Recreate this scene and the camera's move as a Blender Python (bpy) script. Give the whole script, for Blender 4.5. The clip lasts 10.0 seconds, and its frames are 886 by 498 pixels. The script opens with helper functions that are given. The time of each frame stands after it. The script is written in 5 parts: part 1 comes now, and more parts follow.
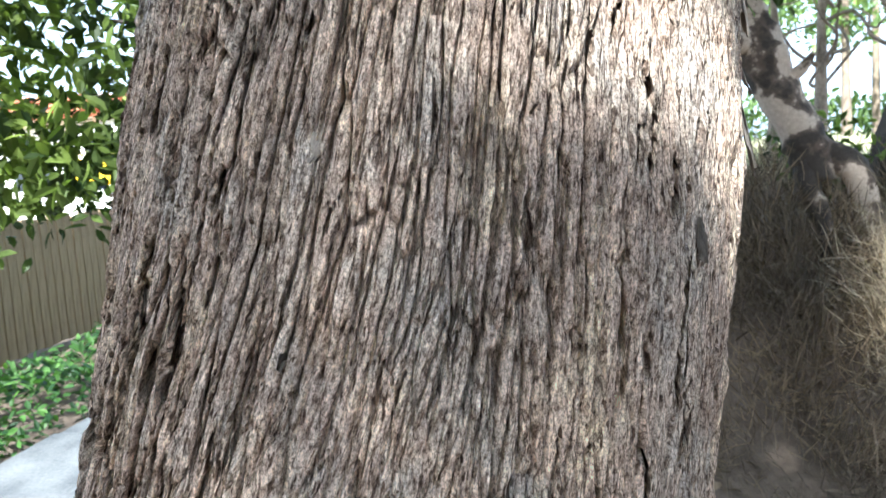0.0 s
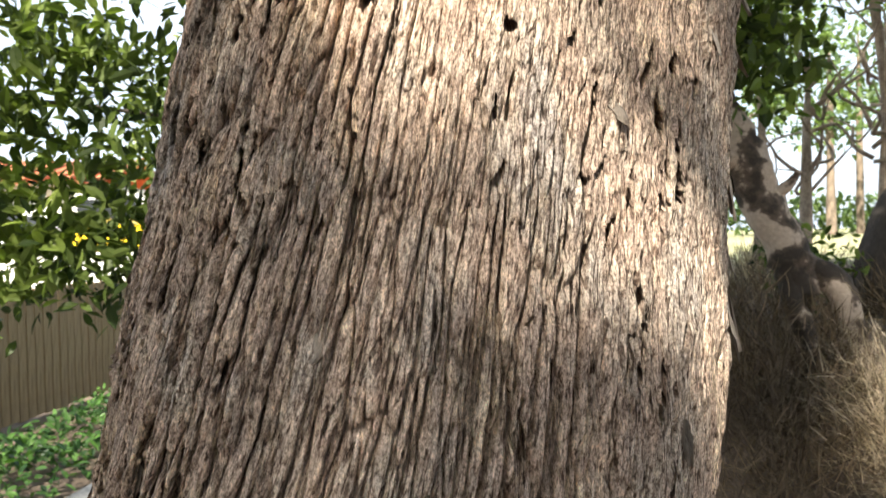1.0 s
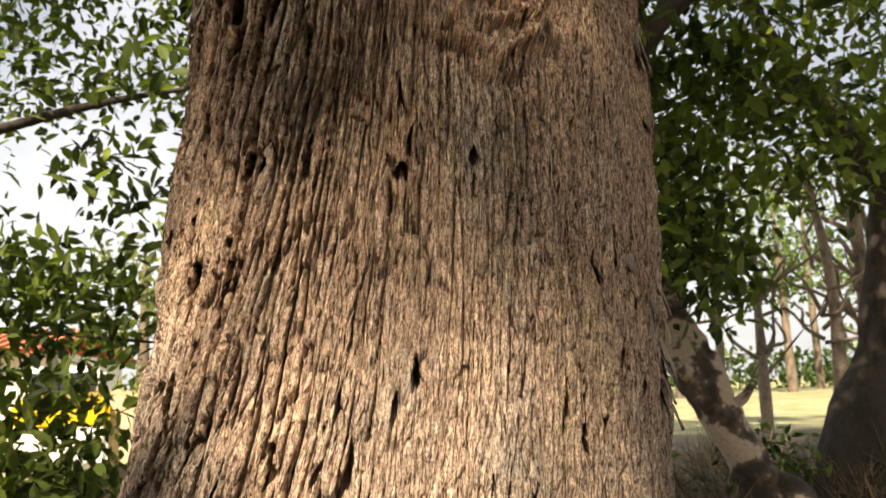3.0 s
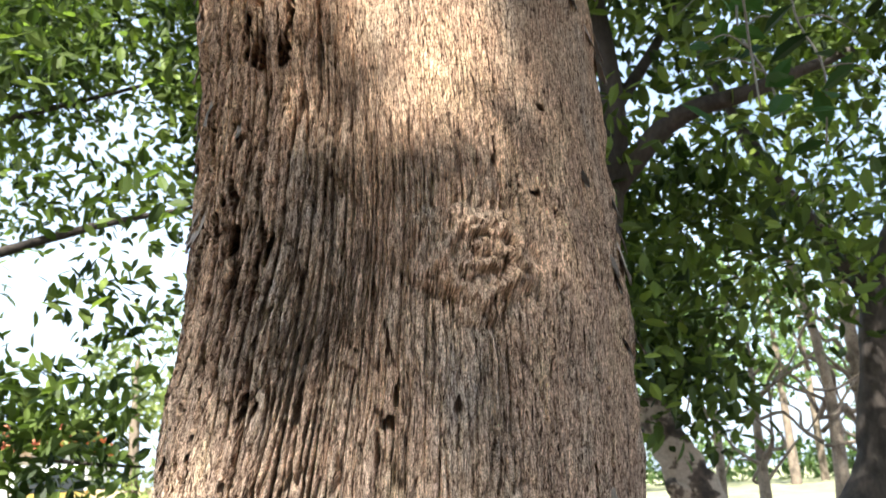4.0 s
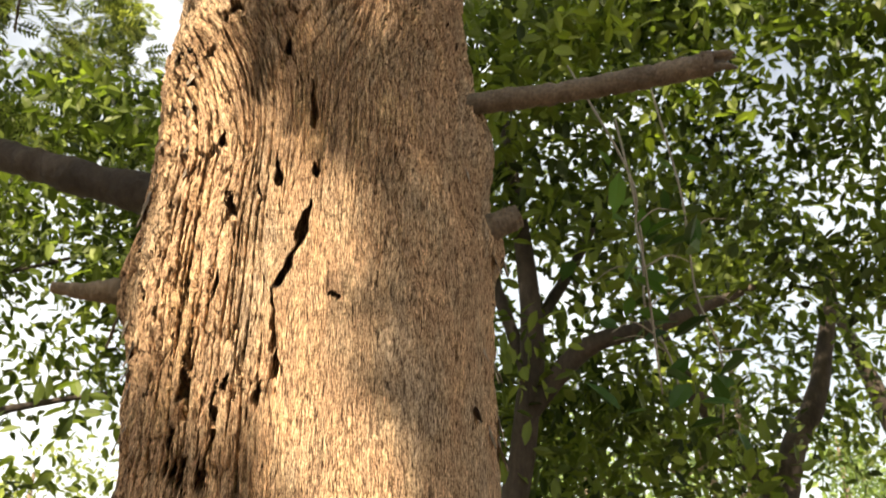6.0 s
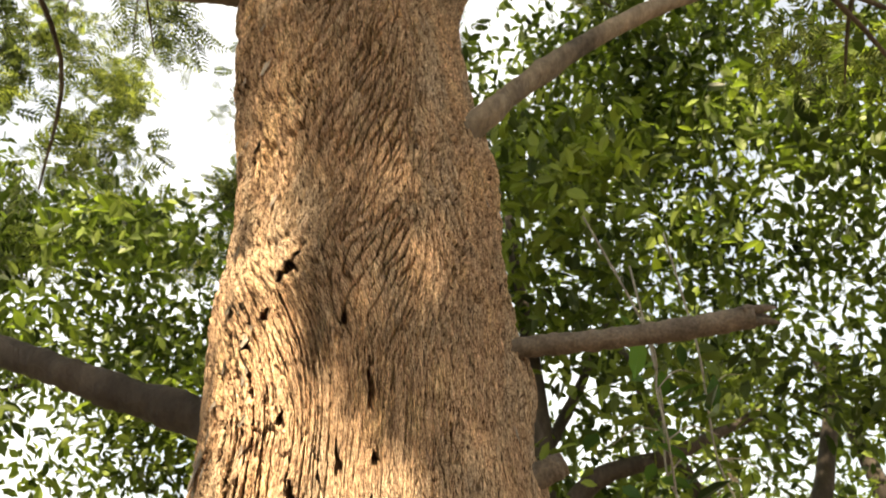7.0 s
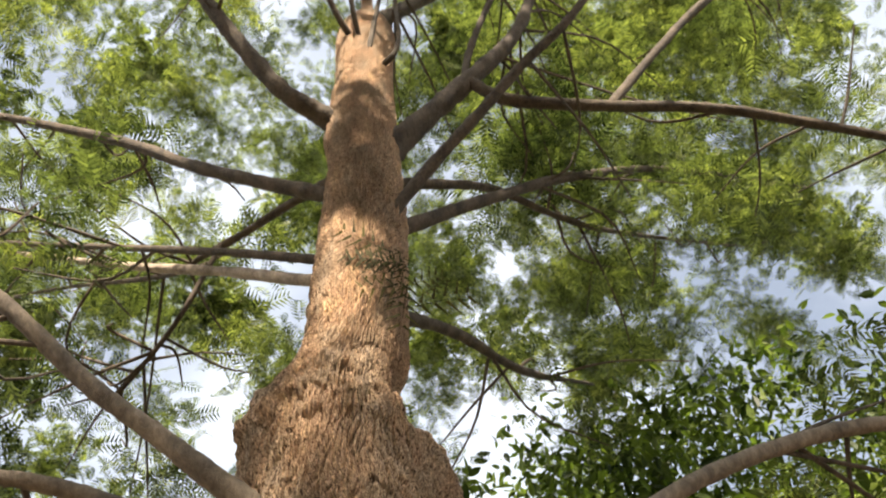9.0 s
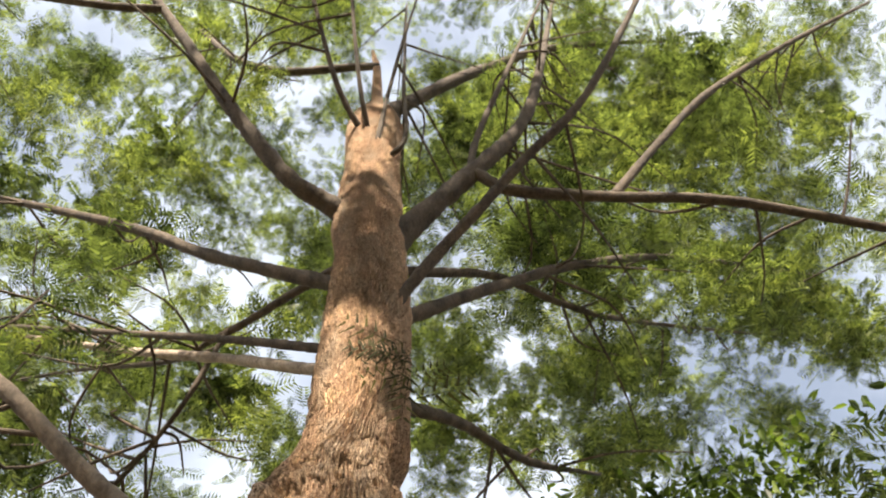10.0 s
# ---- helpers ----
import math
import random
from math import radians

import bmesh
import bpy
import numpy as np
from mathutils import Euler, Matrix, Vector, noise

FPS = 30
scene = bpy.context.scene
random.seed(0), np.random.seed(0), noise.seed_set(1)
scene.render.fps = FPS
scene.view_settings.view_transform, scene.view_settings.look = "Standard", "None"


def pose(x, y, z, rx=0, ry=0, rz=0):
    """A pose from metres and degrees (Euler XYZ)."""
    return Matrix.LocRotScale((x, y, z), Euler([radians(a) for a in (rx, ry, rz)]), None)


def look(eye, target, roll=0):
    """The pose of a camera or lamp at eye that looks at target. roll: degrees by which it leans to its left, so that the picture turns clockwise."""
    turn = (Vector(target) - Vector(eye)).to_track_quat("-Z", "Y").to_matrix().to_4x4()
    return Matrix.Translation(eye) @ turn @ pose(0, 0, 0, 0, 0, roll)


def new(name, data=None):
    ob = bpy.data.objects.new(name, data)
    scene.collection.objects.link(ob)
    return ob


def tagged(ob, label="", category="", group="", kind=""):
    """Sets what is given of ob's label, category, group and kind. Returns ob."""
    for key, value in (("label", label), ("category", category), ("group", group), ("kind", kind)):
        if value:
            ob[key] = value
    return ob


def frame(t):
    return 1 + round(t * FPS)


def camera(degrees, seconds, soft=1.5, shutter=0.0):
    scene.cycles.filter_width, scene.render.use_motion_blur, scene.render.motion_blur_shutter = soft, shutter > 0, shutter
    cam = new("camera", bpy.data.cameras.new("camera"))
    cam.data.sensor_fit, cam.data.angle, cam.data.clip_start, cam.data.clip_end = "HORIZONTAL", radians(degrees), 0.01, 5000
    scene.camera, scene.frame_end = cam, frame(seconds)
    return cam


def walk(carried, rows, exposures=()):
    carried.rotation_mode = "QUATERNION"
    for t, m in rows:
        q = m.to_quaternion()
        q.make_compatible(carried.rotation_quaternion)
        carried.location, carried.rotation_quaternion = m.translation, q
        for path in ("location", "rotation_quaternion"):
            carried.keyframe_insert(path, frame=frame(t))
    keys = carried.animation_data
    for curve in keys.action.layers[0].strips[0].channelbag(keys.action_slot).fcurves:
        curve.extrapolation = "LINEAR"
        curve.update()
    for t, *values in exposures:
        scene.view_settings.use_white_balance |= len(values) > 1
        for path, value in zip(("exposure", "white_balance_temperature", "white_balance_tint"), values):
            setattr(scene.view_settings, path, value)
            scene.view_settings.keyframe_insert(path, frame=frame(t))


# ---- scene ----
cam = camera(57.0, 10.0, soft=1.4, shutter=0.15)
cam.data.dof.use_dof = True
cam.data.dof.focus_distance = 0.62
cam.data.dof.aperture_fstop = 19.0
walk(cam, [
    (0.0, look((-0.009, -0.844, 1.19), (-0.003, 1.144, 0.969), -3.8)),
    (0.5, look((-0.019, -0.846, 1.219), (0.026, 1.149, 1.093), -2.0)),
    (1.0, look((-0.012, -0.858, 1.271), (0.032, 1.141, 1.24), -1.2)),
    (1.5, look((-0.014, -0.871, 1.359), (0.013, 1.127, 1.444), -1.3)),
    (2.0, look((-0.004, -0.875, 1.41), (0.026, 1.118, 1.58), -0.7)),
    (2.5, look((0.007, -0.879, 1.46), (0.095, 1.101, 1.724), -1.5)),
    (2.7, look((0.01, -0.881, 1.479), (0.132, 1.093, 1.774), -2.0)),
    (3.8, look((0.017, -0.941, 1.63), (0.174, 0.99, 2.129), -2.7)),
    (4.0, look((0.022, -0.95, 1.645), (0.181, 0.968, 2.191), -2.8)),
    (4.5, look((0.045, -0.97, 1.69), (0.235, 0.922, 2.31), -2.5)),
    (5.0, look((0.054, -0.997, 1.746), (0.255, 0.85, 2.487), -1.8)),
    (5.5, look((0.058, -1.055, 1.805), (0.305, 0.759, 2.609), -2.0)),
    (5.7, look((0.053, -1.084, 1.85), (0.334, 0.721, 2.664), -1.5)),
    (6.8, look((-0.059, -1.244, 2.174), (0.334, 0.498, 3.075), -2.0)),
    (7.0, look((-0.079, -1.262, 2.209), (0.27, 0.469, 3.149), -1.4)),
    (7.5, look((-0.133, -1.309, 2.302), (0.234, 0.31, 3.418), -3.3)),
    (8.0, look((-0.128, -1.333, 2.356), (0.132, 0.141, 3.682), -2.6)),
    (8.5, look((-0.102, -1.37, 2.396), (0.153, -0.08, 3.903), -4.1)),
    (9.0, look((-0.086, -1.413, 2.404), (0.178, -0.291, 4.039), -5.1)),
    (9.5, look((-0.075, -1.442, 2.404), (0.137, -0.431, 4.117), -4.1)),
    (10.0, look((-0.071, -1.452, 2.395), (0.146, -0.494, 4.137), -4.3)),
], exposures=[
    (0.0, 2.5, 5450, 5), (0.9, 2.0, 6350, 8), (1.5, 1.2, 7800, 12), (2.7, 1.06, 8500, 14), (3.8, 2.02, 6050, 8), (5.0, 2.0, 5850, 7),
    (5.5, 1.73, 7500, 9), (7.0, 2.12, 8800, 9), (8.0, 1.86, 8000, 10), (10.0, 1.72, 7200, 11)])

# ---- world and sun ----
SUN_TO = Vector((-0.20, -0.66, 0.72)).normalized()
world = bpy.data.worlds.new("world")
scene.world = world
world.use_nodes = True
wn = world.node_tree.nodes
sky = wn.new("ShaderNodeTexSky")
sky.sky_type = "NISHITA"
sky.sun_disc = False
sky.sun_elevation = math.asin(SUN_TO.z)
sky.sun_rotation = math.atan2(SUN_TO.x, SUN_TO.y)
sky.dust_density = 2.5
# thin white cloud over the whole sky
wl = world.node_tree.links
wc = wn.new("ShaderNodeTexCoord")
cloud = wn.new("ShaderNodeTexNoise")
cloud.inputs["Scale"].default_value, cloud.inputs["Detail"].default_value = 3.0, 6.0
wl.new(wc.outputs["Generated"], cloud.inputs["Vector"])
veil = wn.new("ShaderNodeMapRange")
veil.inputs[1].default_value, veil.inputs[2].default_value = 0.35, 0.65
veil.inputs[3].default_value, veil.inputs[4].default_value = 0.2, 0.8
wl.new(cloud.outputs[0], veil.inputs[0])
blend = wn.new("ShaderNodeMix")
blend.data_type = "RGBA"
wl.new(veil.outputs[0], blend.inputs[0])
wl.new(sky.outputs[0], blend.inputs[6])
blend.inputs[7].default_value = (7.6, 8.6, 10.2, 1)
wl.new(blend.outputs[2], wn["Background"].inputs[0])
wn["Background"].inputs[1].default_value = 0.062
sun_data = bpy.data.lights.new("sun", "SUN")
sun_data.energy = 5.0
sun_data.angle = radians(0.9)
sun_data.color = (1.0, 0.93, 0.82)
sun = new("sun", sun_data)
sun.matrix_world = look(SUN_TO * 50, (0, 0, 0))

# ---- small tools ----
rng = np.random.default_rng(7)


def material(name, rough=0.8, metal=0.0):
    m = bpy.data.materials.new(name)
    m.use_nodes = True
    b = m.node_tree.nodes["Principled BSDF"]
    b.inputs["Roughness"].default_value = rough
    b.inputs["Metallic"].default_value = metal
    return m, m.node_tree.nodes, m.node_tree.links, b


def node(nodes, kind, **values):
    n = nodes.new(kind)
    for k, v in values.items():
        n.inputs[k].default_value = v
    return n


def ramp(nodes, links, source, *stops):
    r = nodes.new("ShaderNodeValToRGB")
    e = r.color_ramp.elements
    while len(e) < len(stops):
        e.new(0.5)
    for item, (p, c) in zip(e, stops):
        item.position, item.color = p, (*c, 1)
    links.new(source, r.inputs[0])
    return r


def noise_node(nodes, links, scale, detail=5, rough=0.6, stretch=None, coords="Object"):
    tc = nodes.new("ShaderNodeTexCoord")
    n = node(nodes, "ShaderNodeTexNoise", Scale=scale, Detail=detail, Roughness=rough)
    if stretch:
        mp = nodes.new("ShaderNodeMapping")
        mp.inputs["Scale"].default_value = stretch
        links.new(tc.outputs[coords], mp.inputs[0])
        links.new(mp.outputs[0], n.inputs["Vector"])
    else:
        links.new(tc.outputs[coords], n.inputs["Vector"])
    return n


def mix(nodes, links, a, b, fac, kind="MIX"):
    m = nodes.new("ShaderNodeMix")
    m.data_type, m.blend_type = "RGBA", kind
    for sock, v in ((m.inputs[6], a), (m.inputs[7], b), (m.inputs[0], fac)):
        if isinstance(v, (int, float)):
            sock.default_value = v
        elif isinstance(v, tuple):
            sock.default_value = (*v, 1)
        else:
            links.new(v, sock)
    return m.outputs[2]


def bump(nodes, links, b, height, strength, distance):
    n = node(nodes, "ShaderNodeBump", Strength=strength, Distance=distance)
    links.new(height, n.inputs["Height"])
    links.new(n.outputs[0], b.inputs["Normal"])


def surface(name, dark, light, scale, rough=0.85, stretch=None, relief=0.4, fine=8.0, spread=(0.3, 0.7), dist=0.01):
    """A two-scale mottled surface."""
    m, n, l, b = material(name, rough)
    a = noise_node(n, l, scale, 6, 0.65, stretch)
    f = noise_node(n, l, scale * fine, 4, 0.7, stretch)
    c1 = ramp(n, l, a.outputs[0], (spread[0], dark), (spread[1], light))
    c2 = ramp(n, l, f.outputs[0], (0.3, (0.62, 0.62, 0.62)), (0.7, (1.2, 1.2, 1.2)))
    l.new(mix(n, l, c1.outputs[0], c2.outputs[0], 0.8, "MULTIPLY"), b.inputs["Base Color"])
    bump(n, l, b, f.outputs[0], relief, dist)
    return m


def leaf_material(name, a, b_, glow=0.35, rough=0.45, randomise="island"):
    m, n, l, b = material(name, rough)
    if randomise == "island":
        r = n.new("ShaderNodeNewGeometry").outputs["Random Per Island"]
    else:
        r = n.new("ShaderNodeObjectInfo").outputs["Random"]
    c = ramp(n, l, r, (0.0, a), (0.75, b_), (1.0, tuple(min(1, 1.35 * v) for v in b_)))
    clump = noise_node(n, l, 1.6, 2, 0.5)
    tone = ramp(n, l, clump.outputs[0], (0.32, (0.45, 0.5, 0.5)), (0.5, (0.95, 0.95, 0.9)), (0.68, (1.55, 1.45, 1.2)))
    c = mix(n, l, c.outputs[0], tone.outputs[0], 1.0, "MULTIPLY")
    l.new(c, b.inputs["Base Color"])
    b.inputs["Specular IOR Level"].default_value = 0.25
    t = n.new("ShaderNodeBsdfTranslucent")
    tint = mix(n, l, c, (1.15, 1.3, 0.62), 1.0, "MULTIPLY")
    l.new(tint, t.inputs[0])
    s = n.new("ShaderNodeMixShader")
    s.inputs[0].default_value = glow
    l.new(b.outputs[0], s.inputs[1])
    l.new(t.outputs[0], s.inputs[2])
    l.new(s.outputs[0], n["Material Output"].inputs[0])
    return m


def mesh_arrays(name, verts, faces, mat, parent=None, label="", smooth=False):
    """One mesh object out of arrays: verts (n,3), faces (m,3) or (m,4)."""
    me = bpy.data.meshes.new(name)
    verts, faces = np.asarray(verts, np.float32), np.asarray(faces, np.int32)
    k = faces.shape[1]
    me.vertices.add(len(verts))
    me.vertices.foreach_set("co", verts.ravel())
    me.loops.add(faces.size)
    me.loops.foreach_set("vertex_index", faces.ravel())
    me.polygons.add(len(faces))
    me.polygons.foreach_set("loop_start", np.arange(0, faces.size, k, dtype=np.int32))
    me.polygons.foreach_set("use_smooth", np.full(len(faces), smooth))
    me.update(calc_edges=True)
    me.validate()
    me.materials.append(mat)
    ob = new(name, me)
    if parent is not None:
        ob.parent = parent
    if label:
        ob["label"] = label
    return ob


def part(name, bm, mat, parent=None, label="", smooth=False):
    me = bpy.data.meshes.new(name)
    if smooth:
        for f in bm.faces:
            f.smooth = True
    bm.to_mesh(me)
    bm.free()
    me.materials.append(mat)
    ob = new(name, me)
    if parent is not None:
        ob.parent = parent
    if label:
        ob["label"] = label
    return ob


def box(bm, x0, y0, z0, x1, y1, z1, bevel=0.0):
    r = bmesh.ops.create_cube(bm, size=1, matrix=Matrix.Translation(((x0 + x1) / 2, (y0 + y1) / 2, (z0 + z1) / 2)) @ Matrix.Diagonal((x1 - x0, y1 - y0, z1 - z0, 1)))
    if bevel:
        es = list({e for v in r["verts"] for e in v.link_edges})
        bmesh.ops.bevel(bm, geom=es, offset=bevel, segments=2, affect="EDGES")


def spline(points, n):
    """n places along a Catmull-Rom line through the points (any width)."""
    p = np.array(points, float)
    p = np.vstack([2 * p[0] - p[1], p, 2 * p[-1] - p[-2]])
    t = np.linspace(0, len(p) - 3 - 1e-6, n)
    i = t.astype(int)
    f = (t - i)[:, None]
    a, b, c, d = p[i], p[i + 1], p[i + 2], p[i + 3]
    return 0.5 * (2 * b + (c - a) * f + (2 * a - 5 * b + 4 * c - d) * f ** 2 + (3 * b - a - 3 * c + d) * f ** 3)


def tube_arrays(points, radii, n=24, sides=10, rough=0.0, seed=0):
    """A tapered, slightly knobbly limb along a line."""
    line = spline([(*p, r) for p, r in zip(points, radii)], n)
    c, rad = line[:, :3], line[:, 3]
    tan = np.gradient(c, axis=0)
    tan /= np.linalg.norm(tan, axis=1)[:, None]
    up = np.array([0.31, 0.17, 0.93]) if abs(tan[0][2]) < 0.9 else np.array([1.0, 0.1, 0.0])
    s = np.cross(tan, up)
    s /= np.linalg.norm(s, axis=1)[:, None]
    w = np.cross(s, tan)
    g = np.random.default_rng(seed)
    a = np.linspace(0, 2 * np.pi, sides, endpoint=False)
    knots = np.interp(np.arange(n), np.arange(0, n + 3, 3), g.normal(0, 1, len(np.arange(0, n + 3, 3))))
    rr = rad[:, None] * (1 + rough * g.normal(0, 1, (n, sides)) + 1.1 * rough * knots[:, None])
    v = c[:, None] + rr[..., None] * (np.cos(a)[None, :, None] * s[:, None] + np.sin(a)[None, :, None] * w[:, None])
    v = v.reshape(-1, 3)
    i, j = np.meshgrid(np.arange(n - 1), np.arange(sides), indexing="ij")
    f = np.stack([i * sides + j, i * sides + (j + 1) % sides, (i + 1) * sides + (j + 1) % sides, (i + 1) * sides + j], -1).reshape(-1, 4)
    ends = len(v)
    v = np.vstack([v, c[0], c[-1]])
    caps = []
    for k in range(sides):
        caps.append((ends, (k + 1) % sides, k, k))
        caps.append((ends + 1, (n - 1) * sides + k, (n - 1) * sides + (k + 1) % sides, (n - 1) * sides + (k + 1) % sides))
    return v, f, np.array(caps), c, tan


def limb(name, points, radii, mat, parent=None, label="", n=28, sides=12, rough=0.05, seed=0):
    v, f, caps, c, tan = tube_arrays(points, radii, n, sides, rough, seed)
    bm = bmesh.new()
    vs = [bm.verts.new(p) for p in v]
    for q in f:
        bm.faces.new([vs[k] for k in q])
    for q in caps:
        bm.faces.new([vs[k] for k in q[:3]])
    bmesh.ops.recalc_face_normals(bm, faces=bm.faces)
    return part(name, bm, mat, parent, label, smooth=True)


def turns(n, g, lean=1.0):
    """n random rotations; lean below 1 keeps leaves nearer to level."""
    yaw, pitch, roll = g.uniform(0, 2 * np.pi, n), g.normal(0, 0.9 * lean, n), g.normal(0, 0.9 * lean, n)
    cy, sy, cp, sp, cr, sr = np.cos(yaw), np.sin(yaw), np.cos(pitch), np.sin(pitch), np.cos(roll), np.sin(roll)
    m = np.empty((n, 3, 3))
    m[:, 0] = np.stack([cy * cp, cy * sp * sr - sy * cr, cy * sp * cr + sy * sr], -1)
    m[:, 1] = np.stack([sy * cp, sy * sp * sr + cy * cr, sy * sp * cr - cy * sr], -1)
    m[:, 2] = np.stack([-sp, cp * sr, cp * cr], -1)
    return m


def scatter(name, proto, places, sizes, mat, g, parent=None, label="", lean=1.0, rot=None):
    v, f = proto
    n = len(places)
    rot = turns(n, g, lean) if rot is None else rot
    vv = np.einsum("nij,kj->nki", rot, v) * np.asarray(sizes)[:, None, None] + np.asarray(places)[:, None]
    ff = f[None] + (np.arange(n) * len(v))[:, None, None]
    return mesh_arrays(name, vv.reshape(-1, 3), ff.reshape(-1, f.shape[1]), mat, parent, label)


def oval_leaf():
    """A folded, pointed leaf one unit long."""
    v = [(0, 0, 0), (0.3, 0.2, 0.05), (0.65, 0.19, 0.04), (1, 0, -0.06), (0.65, -0.19, 0.04), (0.3, -0.2, 0.05), (0.32, 0, 0), (0.66, 0, -0.01)]
    f = [(0, 6, 1), (1, 6, 2), (6, 7, 2), (2, 7, 3), (0, 5, 6), (5, 4, 6), (6, 4, 7), (4, 3, 7)]
    return np.array(v), np.array(f)


def fern_leaf(pairs=6, wide=0.035):
    """A deeply cut, feathery leaf one unit long: narrow lobes in pairs along a stalk."""
    v, f = [], []

    def lobe(a, b, w):
        a, b = np.array(a, float), np.array(b, float)
        d = b - a
        s = np.array([-d[1], d[0], 0]) / (np.linalg.norm(d) + 1e-9) * w
        k = len(v)
        v.extend([a + 0.12 * d + s, b, a + 0.12 * d - s])
        f.append((k, k + 1, k + 2))

    lobe((0, 0, 0), (1, 0, -0.15), 0.012)
    for i in range(pairs):
        x = 0.2 + 0.72 * i / (pairs - 1)
        ln = 0.34 * math.sin(math.pi * (0.2 + 0.72 * i / pairs))
        for s in (1, -1):
            z = -0.15 * x * x
            lobe((x, 0, z), (x + 0.6 * ln, s * ln, z - 0.06), wide)
    return np.array(v), np.array(f)


def blob(n, centre, radius, g, shell=0.5):
    d = g.normal(0, 1, (n, 3))
    d /= np.linalg.norm(d, axis=1)[:, None]
    return np.array(centre) + d * (g.uniform(shell, 1, n) ** 0.6)[:, None] * np.array(radius)


# ---- bark relief ----
def value_noise(x, y, seed):
    """Smooth random heights in -1..1 over a plane."""
    g = np.random.default_rng(seed)
    table = g.uniform(-1, 1, (256, 256))
    xi, yi = np.floor(x).astype(int), np.floor(y).astype(int)
    xf, yf = x - xi, y - yi
    xf, yf = xf * xf * (3 - 2 * xf), yf * yf * (3 - 2 * yf)
    a, b = table[xi & 255, yi & 255], table[(xi + 1) & 255, yi & 255]
    c, d = table[xi & 255, (yi + 1) & 255], table[(xi + 1) & 255, (yi + 1) & 255]
    return (a + (b - a) * xf) * (1 - yf) + (c + (d - c) * xf) * yf


def fractal(x, y, seed, octaves=3):
    return sum(value_noise(x * 2 ** k, y * 2 ** k, seed + k) / 2 ** k for k in range(octaves)) / 1.6


def smooth(a, b, x):
    t = np.clip((x - a) / (b - a), 0, 1)
    return t * t * (3 - 2 * t)


# the trunk's axis and radius by height
TRUNK_Z = [-0.2, 0.6, 0.92, 1.12, 1.2, 1.32, 1.42, 1.52, 1.62, 1.75, 1.87, 2.03, 2.18, 2.27, 2.37, 2.6, 2.74, 2.9, 3, 3.1, 3.25, 3.4, 3.56, 3.64, 3.72, 3.77, 3.86, 3.98, 4.2, 4.6, 4.92, 5.15, 5.36, 5.7, 5.97, 6.2, 6.4, 6.52, 6.7, 7.5, 8]
TRUNK_X = [-0.12, -0.09, -0.06, -0.021, -0.01, 0.0075, 0.0205, 0.032, 0.041, 0.0515, 0.06, 0.062, 0.058, 0.056, 0.054, 0.05, 0.044, 0.046, 0.041, 0.03, 0.0115, -0.004, -0.011, -0.0165, -0.035, -0.029, -0.013, -0.004, -0.003, 0, -0.005, -0.025, -0.029, -0.03, -0.035, -0.03, -0.033, -0.034, -0.036, -0.06, -0.1]
TRUNK_Y = [-0.15, -0.13, -0.125, -0.11, -0.09, -0.06, -0.04, -0.02, -0.006, 0.012, 0.023, 0.035, 0.038, 0.041, 0.046, 0.055, 0.053, 0.051, 0.05, 0.051, 0.0515, 0.053, 0.055, 0.0525, 0.05, 0.0375, 0.012, 0, 0, 0.01, 0.023, 0.034, 0.038, 0.045, 0.05, 0.055, 0.058, 0.06, 0.066, 0.1, 0.15]
TRUNK_R = [0.36, 0.29, 0.272, 0.265, 0.2665, 0.264, 0.2635, 0.262, 0.2625, 0.262, 0.259, 0.2545, 0.2555, 0.2587, 0.263, 0.261, 0.2578, 0.237, 0.233, 0.2347, 0.2307, 0.2247, 0.224, 0.218, 0.198, 0.191, 0.146, 0.132, 0.134, 0.136, 0.126, 0.14, 0.134, 0.122, 0.126, 0.145, 0.12, 0.068, 0.034, 0.024, 0.012]


def trunk_at(z):
    return np.interp(z, TRUNK_Z, TRUNK_X), np.interp(z, TRUNK_Z, TRUNK_Y), np.interp(z, TRUNK_Z, TRUNK_R)


def smooth_profile(z, values):
    k = np.linspace(-0.035, 0.035, 7)
    return sum(np.interp(z + d, TRUNK_Z, values) for d in k) / len(k)


BARK_AT = []
BARK_COLUMNS = 730


def plates(u, v, seed, lean=0.0, reach=1):
    """Cells of a jittered grid, leaning over: how far to the nearest seam, a random height for each cell, and the place up and across within it."""
    g = np.random.default_rng(seed)
    ju, jv, rh = g.uniform(0.1, 0.9, (128, 128)), g.uniform(0.1, 0.9, (128, 128)), g.uniform(0, 1, (128, 128))
    iu, iv = np.floor(u).astype(np.int32), np.floor(v).astype(np.int32)
    f1, f2 = np.full(u.shape, 9.0), np.full(u.shape, 9.0)
    pick, up, across = np.zeros(u.shape), np.zeros(u.shape), np.zeros(u.shape)
    for du in range(-reach, reach + 1):
        for dv in (-1, 0, 1):
            a, b = (iu + du) & 127, (iv + dv) & 127
            x, y = u - (iu + du + ju[a, b]), v - (iv + dv + jv[a, b])
            x = x - lean * y
            d = np.sqrt(x * x + y * y)
            first = d < f1
            f2 = np.where(first, f1, np.minimum(f2, d))
            f1 = np.where(first, d, f1)
            pick, up, across = np.where(first, rh[a, b], pick), np.where(first, y, up), np.where(first, x, across)
    return f2 - f1, pick, up, across


